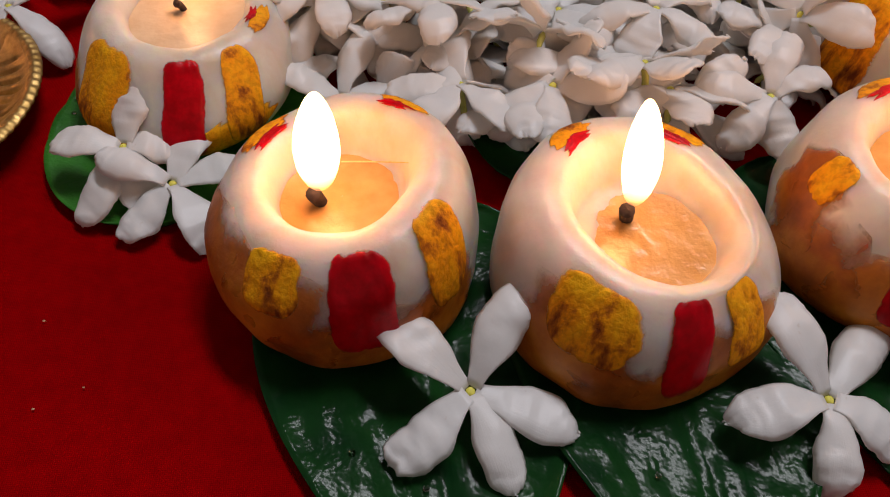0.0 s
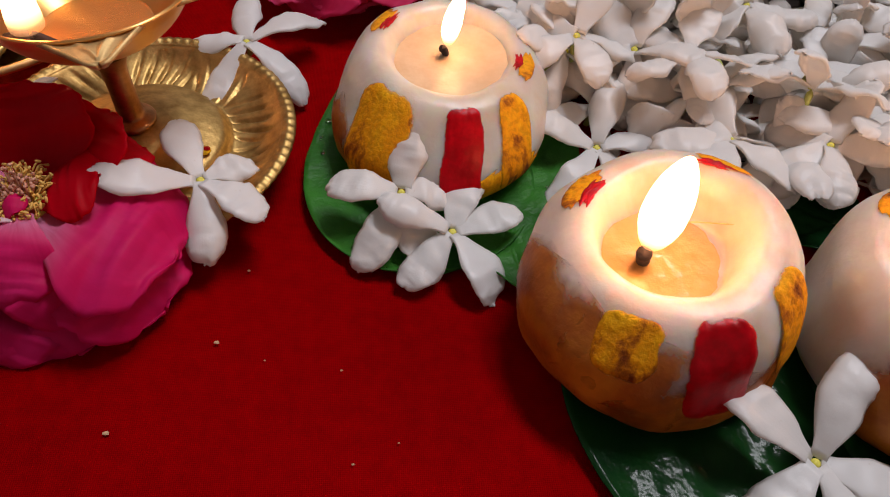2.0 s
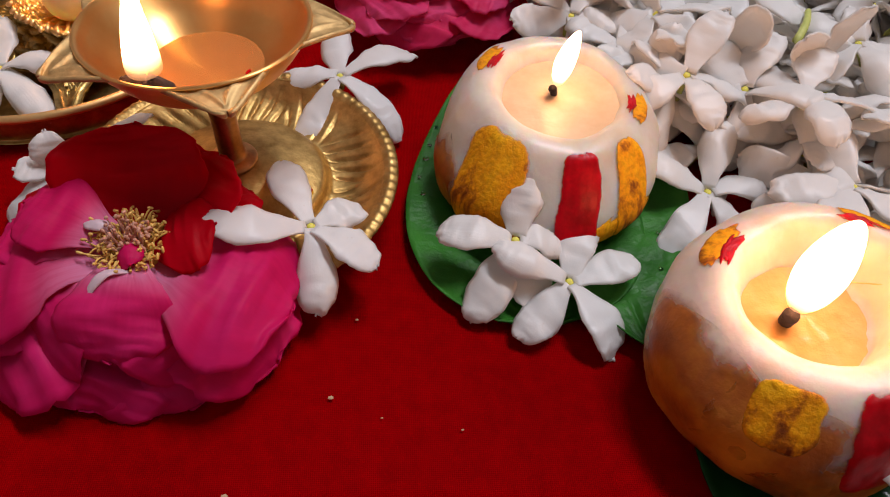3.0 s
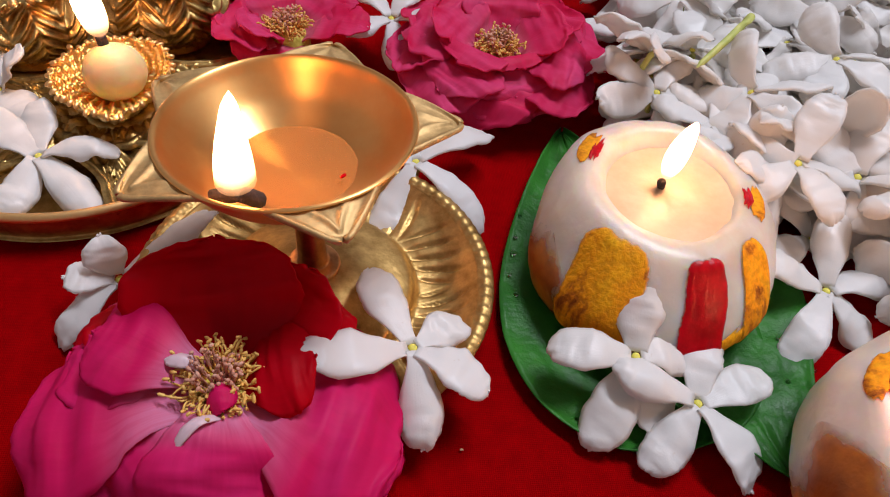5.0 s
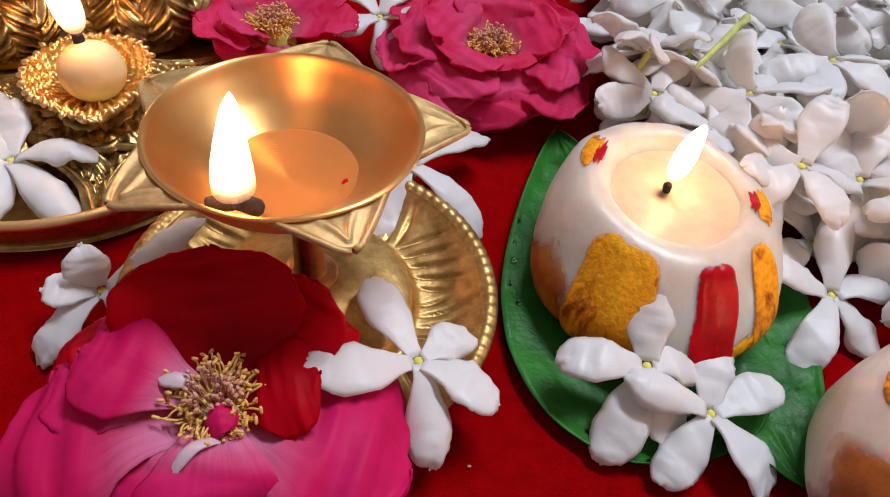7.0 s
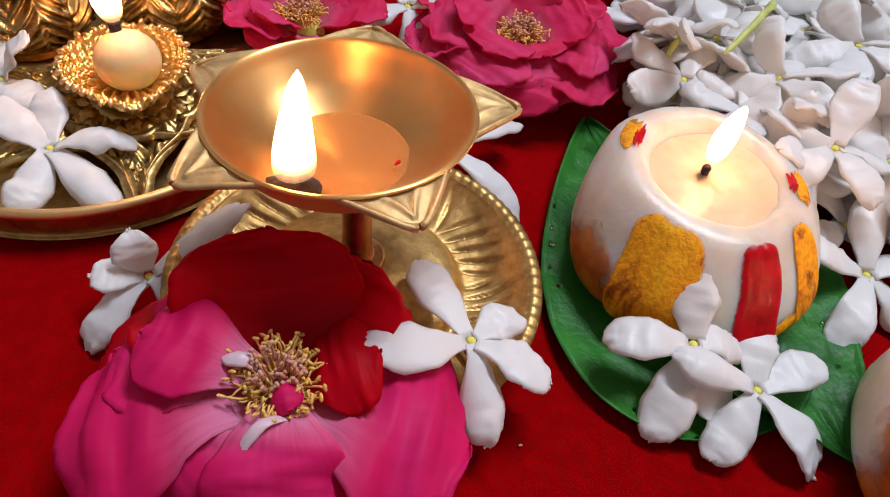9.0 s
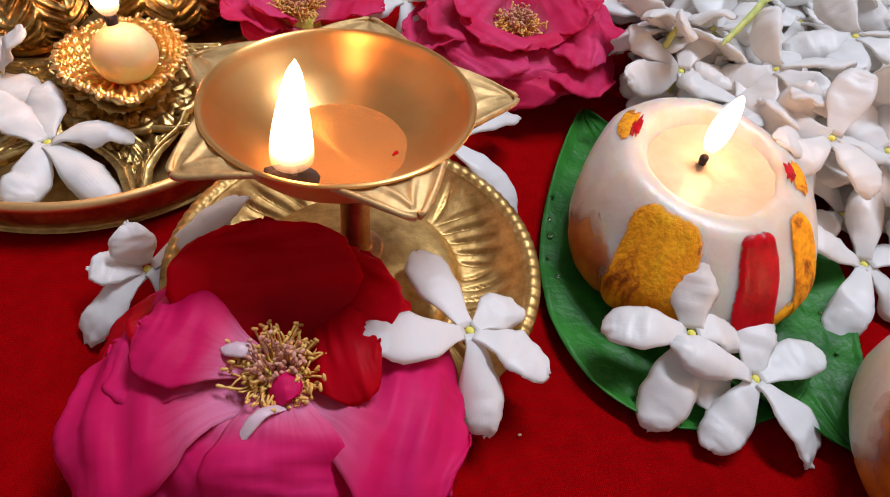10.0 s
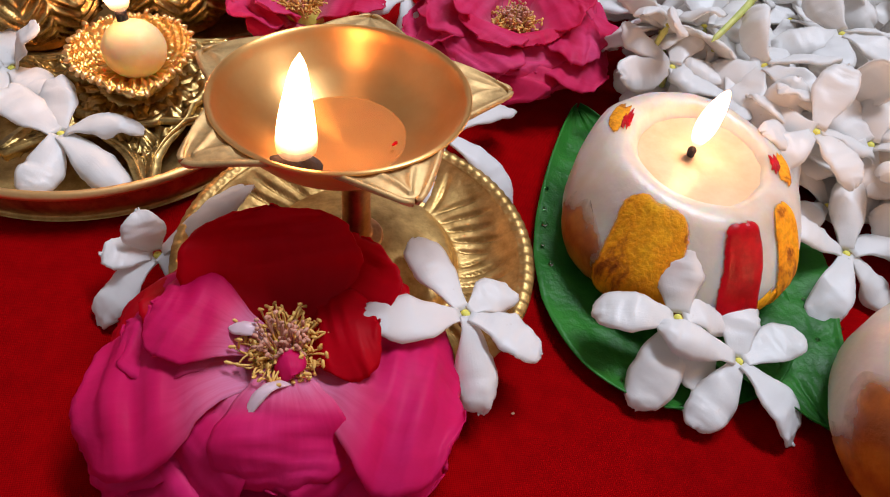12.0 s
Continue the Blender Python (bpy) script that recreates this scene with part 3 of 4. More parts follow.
# ---- white five-petalled flowers ----
def blossom(at, tips, label, group="", width=0.0115, seed=0.0, turn=1.0, tube_len=0.006, wild=0.5):
    ob = thing("crape_jasmine", at, label, "flower", group)
    rng = random.Random(int(seed * 1000) + 7)
    up = sum((Vector(t).normalized() for t in tips), Vector((0, 0, 0))) * 0.15 + Vector((0, 0, 1))
    up.normalize()
    for k, tip in enumerate(tips):
        tip = Vector(tip)
        d = (tip - up * tip.dot(up)).normalized()
        bm = bmesh.new()
        petal(bm, d * 0.0012 + up * 0.0002 * k, tip * rng.uniform(0.94, 1.05), width * rng.uniform(0.94, 1.16), rng.uniform(-0.02, 0.15), rng.uniform(-0.55, 0.25) * turn * wild, 0.17 * turn, rng.uniform(-0.22, 0.06),
              rng.uniform(0.0, 0.12), rng.uniform(0.50, 0.62), rng.uniform(0.28, 0.42), 0.0008, 28, 12, 0.06, seed + k * 1.7, up, rng.uniform(0.12, 0.32), rng.uniform(0.04, 0.18), rng.uniform(2.4, 3.4))
        part("petal", bm, WHITE, ob)
    bm = bmesh.new()
    lathe(bm, [(0.0012, -0.0002), (0.0010, 0.0003), (0.0005, 0.0006), (0.0001, 0.0006)], 6, 12, lambda p, u, a: Vector((0, 0, 0)) + up.to_track_quat("Z", "Y") @ p)
    part("throat", bm, THROAT, ob, "small yellow throat")
    bm = bmesh.new()
    end = min(tube_len, max(at[2] - 0.0015, 0.003))
    rod(bm, [-up * 0.0002, -up * end * 0.5 + Vector((0.0006, 0, 0)), -up * end], (0.0012, 0.0010), 8, 6)
    part("tube", bm, TUBE, ob)
    return ob


LOOSE = "single white flowers"
blossom((-0.0657, 0.1335, 0.0100), [(0.0085, 0.0232, 0.0060), (0.0218, 0.0053, 0.0020), (0.0114, -0.0210, -0.0070), (-0.0167, -0.0144, -0.0060), (-0.0191, 0.0095, 0.0080)],
        "white five-petalled flower leaning on another before a diya", LOOSE, 0.0115, 1.1)
blossom((-0.0801, 0.1448, 0.0150), [(-0.0227, 0.0054, 0.0010), (0.0044, 0.0162, 0.0130), (-0.0152, -0.0193, -0.0110), (0.0167, 0.0009, -0.0030), (0.0046, -0.0164, -0.0100)],
        "white five-petalled flower propped against a diya", LOOSE, 0.0120, 2.3)
blossom((-0.1367, 0.1463, 0.0205), [(-0.0094, 0.0245, 0.0045), (-0.0231, -0.0070, 0.0135), (0.0157, 0.0092, -0.0015), (0.0185, -0.0110, -0.0045), (0.0023, -0.0218, -0.0085)],
        "white five-petalled flower lying on a brass plate beside a rose", LOOSE, 0.0112, 3.1)
blossom((-0.1319, 0.2182, 0.0148), [(-0.0031, 0.0290, 0.0032), (0.0270, 0.0175, -0.0008), (0.0203, -0.0196, -0.0098), (-0.0143, -0.0220, -0.0088), (-0.0233, 0.0066, -0.0048)],
        "white five-petalled flower at the edge of a brass plate", LOOSE, 0.0118, 4.7)
blossom((-0.2456, 0.2238, 0.0140), [(-0.0027, 0.0206, 0.0080), (-0.0174, 0.0157, 0.0060), (-0.0068, -0.0200, -0.0020), (0.0192, -0.0212, -0.0020), (0.0240, 0.0019, 0.0030)],
        "white five-petalled flower lying in a brass tray", LOOSE, 0.0112, 5.2)
blossom((-0.2651, 0.2534, 0.0160), [(0.0094, 0.0044, 0.0130), (0.0123, -0.0117, 0.0000), (-0.0103, -0.0170, -0.0040), (-0.0211, 0.0182, -0.0040), (-0.0070, 0.0257, 0.0040)],
        "white flower with crumpled petals in a brass tray", LOOSE, 0.0120, 6.6)
blossom((-0.2141, 0.1786, 0.0100), [(-0.0171, -0.0151, -0.0080), (-0.0132, -0.0001, 0.0030), (-0.0020, 0.0032, 0.0120), (0.0247, 0.0155, 0.0120), (0.0104, -0.0063, -0.0040)],
        "wilted white flower fallen on its side by a brass plate", LOOSE, 0.0100, 7.4)
blossom((-0.0163, 0.1678, 0.0090), [(-0.0164, 0.0098, 0.0090), (0.0089, 0.0218, 0.0130), (-0.0177, -0.0200, -0.0060), (0.0117, -0.0169, -0.0070), (0.0244, 0.0039, -0.0010)],
        "white five-petalled flower between two diyas", LOOSE, 0.0110, 8.8)
blossom((0.0140, 0.0592, 0.0115), [(-0.0204, 0.0203, 0.0105), (0.0171, 0.0215, 0.0145), (0.0248, -0.0113, -0.0035), (0.0077, -0.0228, -0.0075), (-0.0216, -0.0139, -0.0055)],
        "white flower with a browned petal on a wet leaf", LOOSE, 0.0118, 9.5)
blossom((0.0984, 0.0496, 0.0120), [(-0.0079, 0.0234, 0.0120), (0.0227, 0.0181, 0.0020), (-0.0255, -0.0015, 0.0000), (-0.0037, -0.0209, -0.0070), (0.0167, -0.0123, -0.0060)],
        "white five-petalled flower on a leaf between diyas", LOOSE, 0.0115, 10.2)

# the heap
HEAP = "heap of white flowers"
HEAP_LABEL = "white five-petalled flower in a heap"
blossom((-0.0245, 0.2334, 0.0200), [(-0.0196, 0.0136, 0.0040), (0.0080, 0.0230, 0.0080), (0.0230, -0.0100, 0.0000), (-0.0116, -0.0140, -0.0060), (0.0210, 0.0110, 0.0060)], HEAP_LABEL, HEAP, 0.0118, 11.3)
blossom((-0.0345, 0.2582, 0.0280), [(-0.0236, 0.0015, -0.0080), (0.0060, 0.0240, 0.0020), (0.0230, 0.0105, -0.0040), (0.0164, -0.0133, -0.0080), (-0.0129, 0.0189, -0.0020)], HEAP_LABEL, HEAP, 0.0118, 12.1)
blossom((0.0616, 0.1585, 0.0240), [(-0.0243, 0.0067, 0.0020), (0.0079, 0.0201, 0.0060), (0.0197, 0.0011, -0.0020), (0.0088, -0.0182, -0.0080), (-0.0120, -0.0149, -0.0080)], HEAP_LABEL, HEAP, 0.0115, 13.7)
blossom((0.0845, 0.1744, 0.0330), [(-0.0233, 0.0019, -0.0030), (0.0036, 0.0230, 0.0030), (0.0225, 0.0102, -0.0030), (0.0144, -0.0146, -0.0030), (-0.0126, -0.0147, -0.0090)], HEAP_LABEL, HEAP, 0.0118, 14.9)
blossom((0.1145, 0.1437, 0.0220), [(-0.0208, 0.0082, 0.0040), (0.0116, 0.0206, 0.0080), (0.0185, 0.0044, 0.0040), (0.0038, -0.0160, -0.0100), (-0.0175, -0.0101, -0.0080)], HEAP_LABEL, HEAP, 0.0115, 15.4)

rng = random.Random(21)
models = []
for k in range(6):
    tips = []
    for j in range(5):
        a, r = math.tau * j / 5 + rng.uniform(-0.22, 0.22), rng.uniform(0.021, 0.0255)
        tips.append((r * math.cos(a), r * math.sin(a), rng.uniform(-0.014, 0.010)))
    models.append(blossom((0.02 + 0.03 * k, 0.27, 0.012 + 0.004 * (k % 3)), tips, HEAP_LABEL, HEAP, rng.uniform(0.0112, 0.0125), 20.0 + k * 1.3, tube_len=0.014, wild=1.0))
GAPS = [(0.108, 0.169, 0.009), (0.119, 0.149, 0.008)]
BORDER = [(-0.052, 0.246), (-0.030, 0.212), (-0.006, 0.178), (0.020, 0.158), (0.045, 0.148), (0.090, 0.148), (0.125, 0.150), (0.140, 0.185), (0.175, 0.215), (0.230, 0.230), (0.230, 0.400), (-0.020, 0.400), (-0.040, 0.300)]


def inside(x, y):
    odd = False
    for (x1, y1), (x2, y2) in zip(BORDER, BORDER[1:] + BORDER[:1]):
        if (y1 > y) != (y2 > y) and x < (x2 - x1) * (y - y1) / (y2 - y1) + x1:
            odd = not odd
    return odd


spots = []
for layer, (gap, z0) in enumerate(((0.023, 0.006), (0.0175, 0.014), (0.0195, 0.022), (0.030, 0.030))):
    placed, tries = [], 0
    while tries < 1600:
        tries += 1
        x, y = rng.uniform(-0.06, 0.23), rng.uniform(0.14, 0.40)
        if inside(x, y) and math.hypot(x + 0.0665, y - 0.182) > 0.048 and math.hypot(x - 0.178, y - 0.168) > 0.045 and all(math.hypot(x - a, y - b) > r + 0.012 for a, b, r in GAPS) and all((x - a) ** 2 + (y - b) ** 2 > gap ** 2 for a, b in placed):
            placed.append((x, y))
    spots += [(x, y, z0 + rng.uniform(-0.002, 0.003)) for x, y in placed]
for k, (x, y, z) in enumerate(spots):
    tilt = 42 if z > 0.01 else 20
    m = pose(x, y, z, rng.gauss(0, tilt * 0.6), rng.gauss(0, tilt * 0.6), rng.uniform(0, 360))
    copy_thing(models[k % 6], m)

# loose green tubes in the heap
for a, b in (((0.0464, 0.1659, 0.016), (0.0560, 0.1465, 0.010)), ((-0.0117, 0.2683, 0.036), (-0.0386, 0.2440, 0.031)), ((0.020, 0.215, 0.030), (0.030, 0.232, 0.032))):
    ob = thing("flower_tube", a, "slender yellow-green flower tube lying among petals", "stem", "loose flower tubes")
    d = Vector(b) - Vector(a)
    bm = bmesh.new()
    rod(bm, [Vector((0, 0, 0)), d * 0.5 + Vector((0.001, 0, 0.001)), d], (0.0016, 0.0010), 8, 10)
    part("stem", bm, TUBE, ob)


# ---- brass lamp on its plate ----
def brass_lamp(at):
    ob = thing("brass_lamp", (*at, 0.0), "polished brass oil lamp with pointed rim on a fluted plate, lit", "oil lamp")

    def flutes(p, u, a):
        r = math.hypot(p.x, p.y)
        if 0.0275 < r < 0.0435 and p.z > 0.004 and u > 0.3:
            k = math.sin((r - 0.0275) / 0.016 * math.pi)
            spray = a * 5 / math.tau
            fold = abs(spray - math.floor(spray) - 0.5)
            cut = max(0.0, math.cos((r - 0.0275) * 520 - fold * 62)) ** 3
            p.z += k * (0.0010 * math.cos(fold * math.tau) - 0.0017 * cut * min(1, fold * 14) * min(1, (0.5 - fold) * 14))
        if r > 0.0450:
            p.z += 0.00022 * math.cos(a * 90)
        return p
    bm = bmesh.new()
    lathe(bm, [(0.0001, 0.0012), (0.026, 0.0012), (0.030, 0.0022), (0.044, 0.0095), (0.0482, 0.0114), (0.0487, 0.0126), (0.0466, 0.0136), (0.0446, 0.0128), (0.0436, 0.0120), (0.0380, 0.0085), (0.0300, 0.0065),
               (0.0275, 0.0072), (0.0262, 0.0100), (0.0240, 0.0115), (0.0180, 0.0135), (0.0100, 0.0165), (0.0001, 0.0180)], 150, 400, flutes)
    part("plate", bm, BRASS_DULL, ob, "fluted brass plate with a beaded rim")
    bm = bmesh.new()
    lathe(bm, [(0.0030, 0.0160), (0.0066, 0.0172), (0.0070, 0.0186), (0.0052, 0.0196), (0.0040, 0.0205), (0.0037, 0.0260), (0.0037, 0.0360), (0.0046, 0.0400), (0.0060, 0.0430)], 32, 28)
    part("stem", bm, BRASS_STEM, ob, "reddish brass stem")
    bx, by = -0.003, 0.0065
    bm = bmesh.new()
    lathe(bm, [(0.0001, 0.0415), (0.0060, 0.0420), (0.0150, 0.0448), (0.0228, 0.0498), (0.0276, 0.0560), (0.0296, 0.0596), (0.0302, 0.0604), (0.0298, 0.0609), (0.0288, 0.0604), (0.0270, 0.0570), (0.0222, 0.0511),
               (0.0150, 0.0464), (0.0070, 0.0443), (0.0001, 0.0438)], 80, 120, lambda p, u, a: Vector((p.x, p.y, p.z - 0.075 * p.y * min(1, max(0, (p.z - 0.042) / 0.01)))), (bx, by, 0))
    part("bowl", bm, BRASS_SPUN, ob, "polished brass bowl")
    for deg, reach in ((3, 0.0110), (-70, 0.0090), (-147, 0.0098), (147, 0.0096), (76, 0.0105)):
        t = radians(deg)
        d, s = Vector((math.cos(t), math.sin(t), 0)), Vector((-math.sin(t), math.cos(t), 0))

        def lip(u, v, d=d, s=s, reach=reach):
            w = 2 * v - 1
            half = 0.0092 * (1 - u) ** 1.2 + 0.0032 * math.sqrt(max(0, 1 - u ** 3))
            out = 0.0290 + u * reach - 0.0026 * (w * (1 - u)) ** 2
            rim = 0.0009 * max(0, abs(w) - 0.72) / 0.28
            vee = 0.0007 * math.exp(-((abs(w) - 0.38 * (1 - u)) / 0.10) ** 2) * (u < 0.82) * min(1, u * 6)
            q = d * out + s * (w * half)
            return q + Vector((bx, by, 0.0597 - 0.075 * q.y + rim + vee - 0.0018 * u * u))
        bm = bmesh.new()
        slab(bm, lip, 26, 26, 0.0013)
        part("lip", bm, BRASS_LIP, ob, "pointed brass lip with an embossed triangle")
    bm = bmesh.new()
    lathe(bm, [(0.0001, 0.0466), (0.010, 0.0466), (0.0158, 0.0467)], 8, 40, lambda p, u, a: p + Vector((0, 0, 0.0002 * noise.noise(p * 260))), (bx, by, 0))
    part("ghee_pool", bm, LIQUID, ob, "clear amber ghee")
    bm = bmesh.new()
    petal(bm, (0.0085, 0.0010, 0.0485), (0.0100, 0.0018, 0.0490), 0.0006, 0.1, nu=6, nv=4)
    part("kumkum_fleck", bm, KUMKUM_DRY, ob, "dark red fleck")
    bm = bmesh.new()
    ball(bm, (0.0215, -0.0090, 0.0125), 0.0021, 0.25, 12)
    part("turmeric_mark", bm, TURMERIC_DRY, ob)
    bm = bmesh.new()
    ball(bm, (0.0222, -0.0085, 0.0129), 0.0011, 0.3, 10)
    part("kumkum_mark", bm, KUMKUM_DRY, ob)
    bm = bmesh.new()
    rod(bm, [(-0.0190, -0.0120, 0.0555), (-0.0160, -0.0118, 0.0560), (-0.0125, -0.0105, 0.0550), (-0.0090, -0.0060, 0.0480)], (0.0017, 0.0021), 8, 12)
    part("wick", bm, CHAR, ob, "charred cotton wick")
    bm = bmesh.new()
    lathe(bm, [(0.0001, 0.0), (0.0040, 0.0003), (0.0045, 0.002), (0.0042, 0.006), (0.0035, 0.011), (0.0026, 0.016), (0.0016, 0.0208), (0.00005, 0.0240)], 22, 16, lambda p, u, a: p + Vector((0.002, 0.001, 0)) * (p.z / 0.0235) ** 1.5, (-0.0132, -0.0095, 0.0572))
    part("flame", bm, FIRE, ob, "tall white-hot flame")
    return ob


brass_lamp((-0.1615, 0.1755))


# ---- brass tray and the small lamp with its stand ----
def brass_tray(at, radius):
    ob = thing("brass_tray", (*at, 0.0), "round brass tray with a rolled rim, darkened inside", "tray")
    bm = bmesh.new()
    R = radius
    lathe(bm, [(0.0001, 0.0008), (R - 0.006, 0.0008), (R - 0.002, 0.0018), (R, 0.0080), (R + 0.0004, 0.0106), (R - 0.0014, 0.0106), (R - 0.0022, 0.0080), (R - 0.0050, 0.0032), (R - 0.010, 0.0024), (0.0001, 0.0024)], 60, 120)
    part("dish", bm, BRASS_DULL, ob)
    bm = bmesh.new()
    ring = [(R - 0.0004 + 0.0015 * math.cos(q * math.tau / 10), 0.0114 + 0.0015 * math.sin(q * math.tau / 10)) for q in range(11)]
    lathe(bm, ring, 20, 140)
    part("rolled_rim", bm, BRASS, ob, "polished rolled brass rim")
    return ob


brass_tray((-0.2420, 0.2640), 0.0640)


def ornate_stand(at, radius, turn, lobes, label):
    """A cast brass star with veined lobes."""
    ob = thing("brass_stand", (*at, 0.0026), label, "stand", "cast brass stands")

    for k in range(lobes):
        a = radians(turn) + math.tau * k / lobes
        d, s = Vector((math.cos(a), math.sin(a), 0)), Vector((-math.sin(a), math.cos(a), 0))

        def f(u, v):
            w = 2 * v - 1
            half = radius * (0.30 * (1 - min(1, max(0, (u - 0.15) / 0.60)) ** 1.3) ** 1.2 + 0.15 * (1 - u) ** 0.8) + 0.0008
            wavy = 1 + 0.06 * math.sin(u * 18)
            vein = 0.0010 * math.cos((u * 9 - abs(w) * 2.6) * math.tau)
            rim = 0.0026 * math.exp(-((abs(w) - 0.90) / 0.09) ** 2) + 0.0016 * math.exp(-((abs(w) - 0.62) / 0.09) ** 2)
            mid = 0.0012 * math.exp(-(w / 0.12) ** 2)
            h = 0.0095 - 0.0035 * u * u + vein * (abs(w) < 0.8) + rim + mid
            return d * (0.004 + u * (radius - 0.004)) + s * (w * half * wavy) + Vector((0, 0, h))
        bm = bmesh.new()
        slab(bm, f, 40, 30, 0.0022)
        part("lobe", bm, ANTIQUE, ob)
    bm = bmesh.new()
    lathe(bm, [(0.0001, 0.0), (0.016, 0.0), (0.017, 0.002), (0.012, 0.006), (0.012, 0.0105), (0.0001, 0.0115)], 20, 40)
    part("foot", bm, ANTIQUE, ob)
    return ob


ornate_stand((-0.2270, 0.2500), 0.046, -81, 6, "antique cast brass star stand with engraved lobes")


def small_lamp(at, z, turn, label):
    """A drop-shaped brass cup with a beaded rim and a ball of ghee."""
    ob = thing("small_brass_lamp", (*at, z), label, "oil lamp", "small brass lamps")
    t = radians(turn)

    def drop(p, u, a):
        d = (a - t + math.pi) % math.tau - math.pi
        k = max(0, 1 - abs(d) / 0.85) ** 1.9
        r = math.hypot(p.x, p.y)
        grow = 1 + 0.42 * k * min(1, r / 0.015)
        ripple = (0.0005 * math.sin(a * 29 + p.z * 1500) + 0.0006 * math.sin(a * 17 - p.z * 2600) + 0.0004 * noise.noise(p * 900)) * (r > 0.006)
        return Vector((p.x * grow, p.y * grow, p.z + ripple + 0.001 * k))
    bm = bmesh.new()
    lathe(bm, [(0.0001, 0.0), (0.007, 0.0), (0.012, 0.003), (0.0165, 0.0075), (0.0188, 0.0105), (0.0180, 0.0112), (0.0160, 0.0090), (0.0120, 0.0055), (0.0060, 0.0035), (0.0001, 0.0030)], 64, 160, drop)
    cup = part("cup", bm, CAST_GOLD, ob)
    n = 40
    bead_mesh = None
    for k in range(n):
        a = math.tau * k / n
        p = drop(Vector((0.0186 * math.cos(a), 0.0186 * math.sin(a), 0.0112)), 0, a)
        if bead_mesh is None:
            bm = bmesh.new()
            ball(bm, (0, 0, 0), 0.00100, 1.0, 8)
            bead = part("bead", bm, BRASS, cup)
            bead_mesh = bead.data
        else:
            bead = new("bead", bead_mesh)
            bead.parent = cup
        bead.location = p
        bead.rotation_euler = (0.5, 0.2, a)
        bead.scale = (1.5, 0.9, 1.0)
    bm = bmesh.new()
    ball(bm, (0.001, 0, 0.0105), 0.0098, 0.92, 32)
    part("ghee_ball", bm, GHEE, ob, "ivory ball of ghee")
    bm = bmesh.new()
    rod(bm, [(-0.001, 0.003, 0.016), (-0.001, 0.003, 0.0195), (-0.0012, 0.0032, 0.0225)], (0.0018, 0.0018), 8, 8)
    part("wick", bm, CHAR, ob, "charred cotton wick")
    bm = bmesh.new()
    lathe(bm, [(0.0001, 0.0), (0.0028, 0.002), (0.0040, 0.006), (0.0042, 0.012), (0.0032, 0.019), (0.0018, 0.025), (0.00005, 0.030)], 22, 16, lambda p, u, a: p + Vector((-0.004, 0.001, 0)) * (p.z / 0.03) ** 1.5, (-0.001, 0.003, 0.0215))
    part("flame", bm, FIRE, ob, "bright flame")
    return ob


small_lamp((-0.2277, 0.2534), 0.0125, -76, "small drop-shaped antique brass lamp with a beaded rim, lit")


def ornate_cup(at, label):
    """The engraved brass vessel behind the small lamp."""
    ob = thing("brass_vessel", (*at, 0.0026), label, "vessel", "engraved brass vessels")
    bm = bmesh.new()

    def carve(p, u, a):
        r = math.hypot(p.x, p.y)
        if 0.012 < r and p.z > 0.004:
            fold = abs((a * 9 / math.tau) % 1 - 0.5)
            k = 1 + 0.045 * math.tanh(3 * math.sin(p.z * 1500 + fold * 22)) * min(1, fold * 14) * min(1, (0.5 - fold) * 14)
            p = Vector((p.x * k, p.y * k, p.z))
        return p
    lathe(bm, [(0.0001, 0.0), (0.014, 0.0), (0.016, 0.004), (0.024, 0.012), (0.026, 0.020), (0.022, 0.027), (0.024, 0.031), (0.021, 0.031), (0.018, 0.026), (0.012, 0.022), (0.0001, 0.021)], 130, 270, carve)
    body = part("body", bm, ANTIQUE, ob)
    for k in range(26):
        a = math.tau * k / 26
        bm = bmesh.new()
        ball(bm, (0.0228 * math.cos(a), 0.0228 * math.sin(a), 0.0315), 0.0017, 1.0, 8)
        part("bead", bm, BRASS, body)
    return ob


ornate_cup((-0.2680, 0.2960), "engraved antique brass vessel with chevrons and beads")
ornate_cup((-0.2200, 0.3060), "engraved antique brass vessel with a beaded lip")


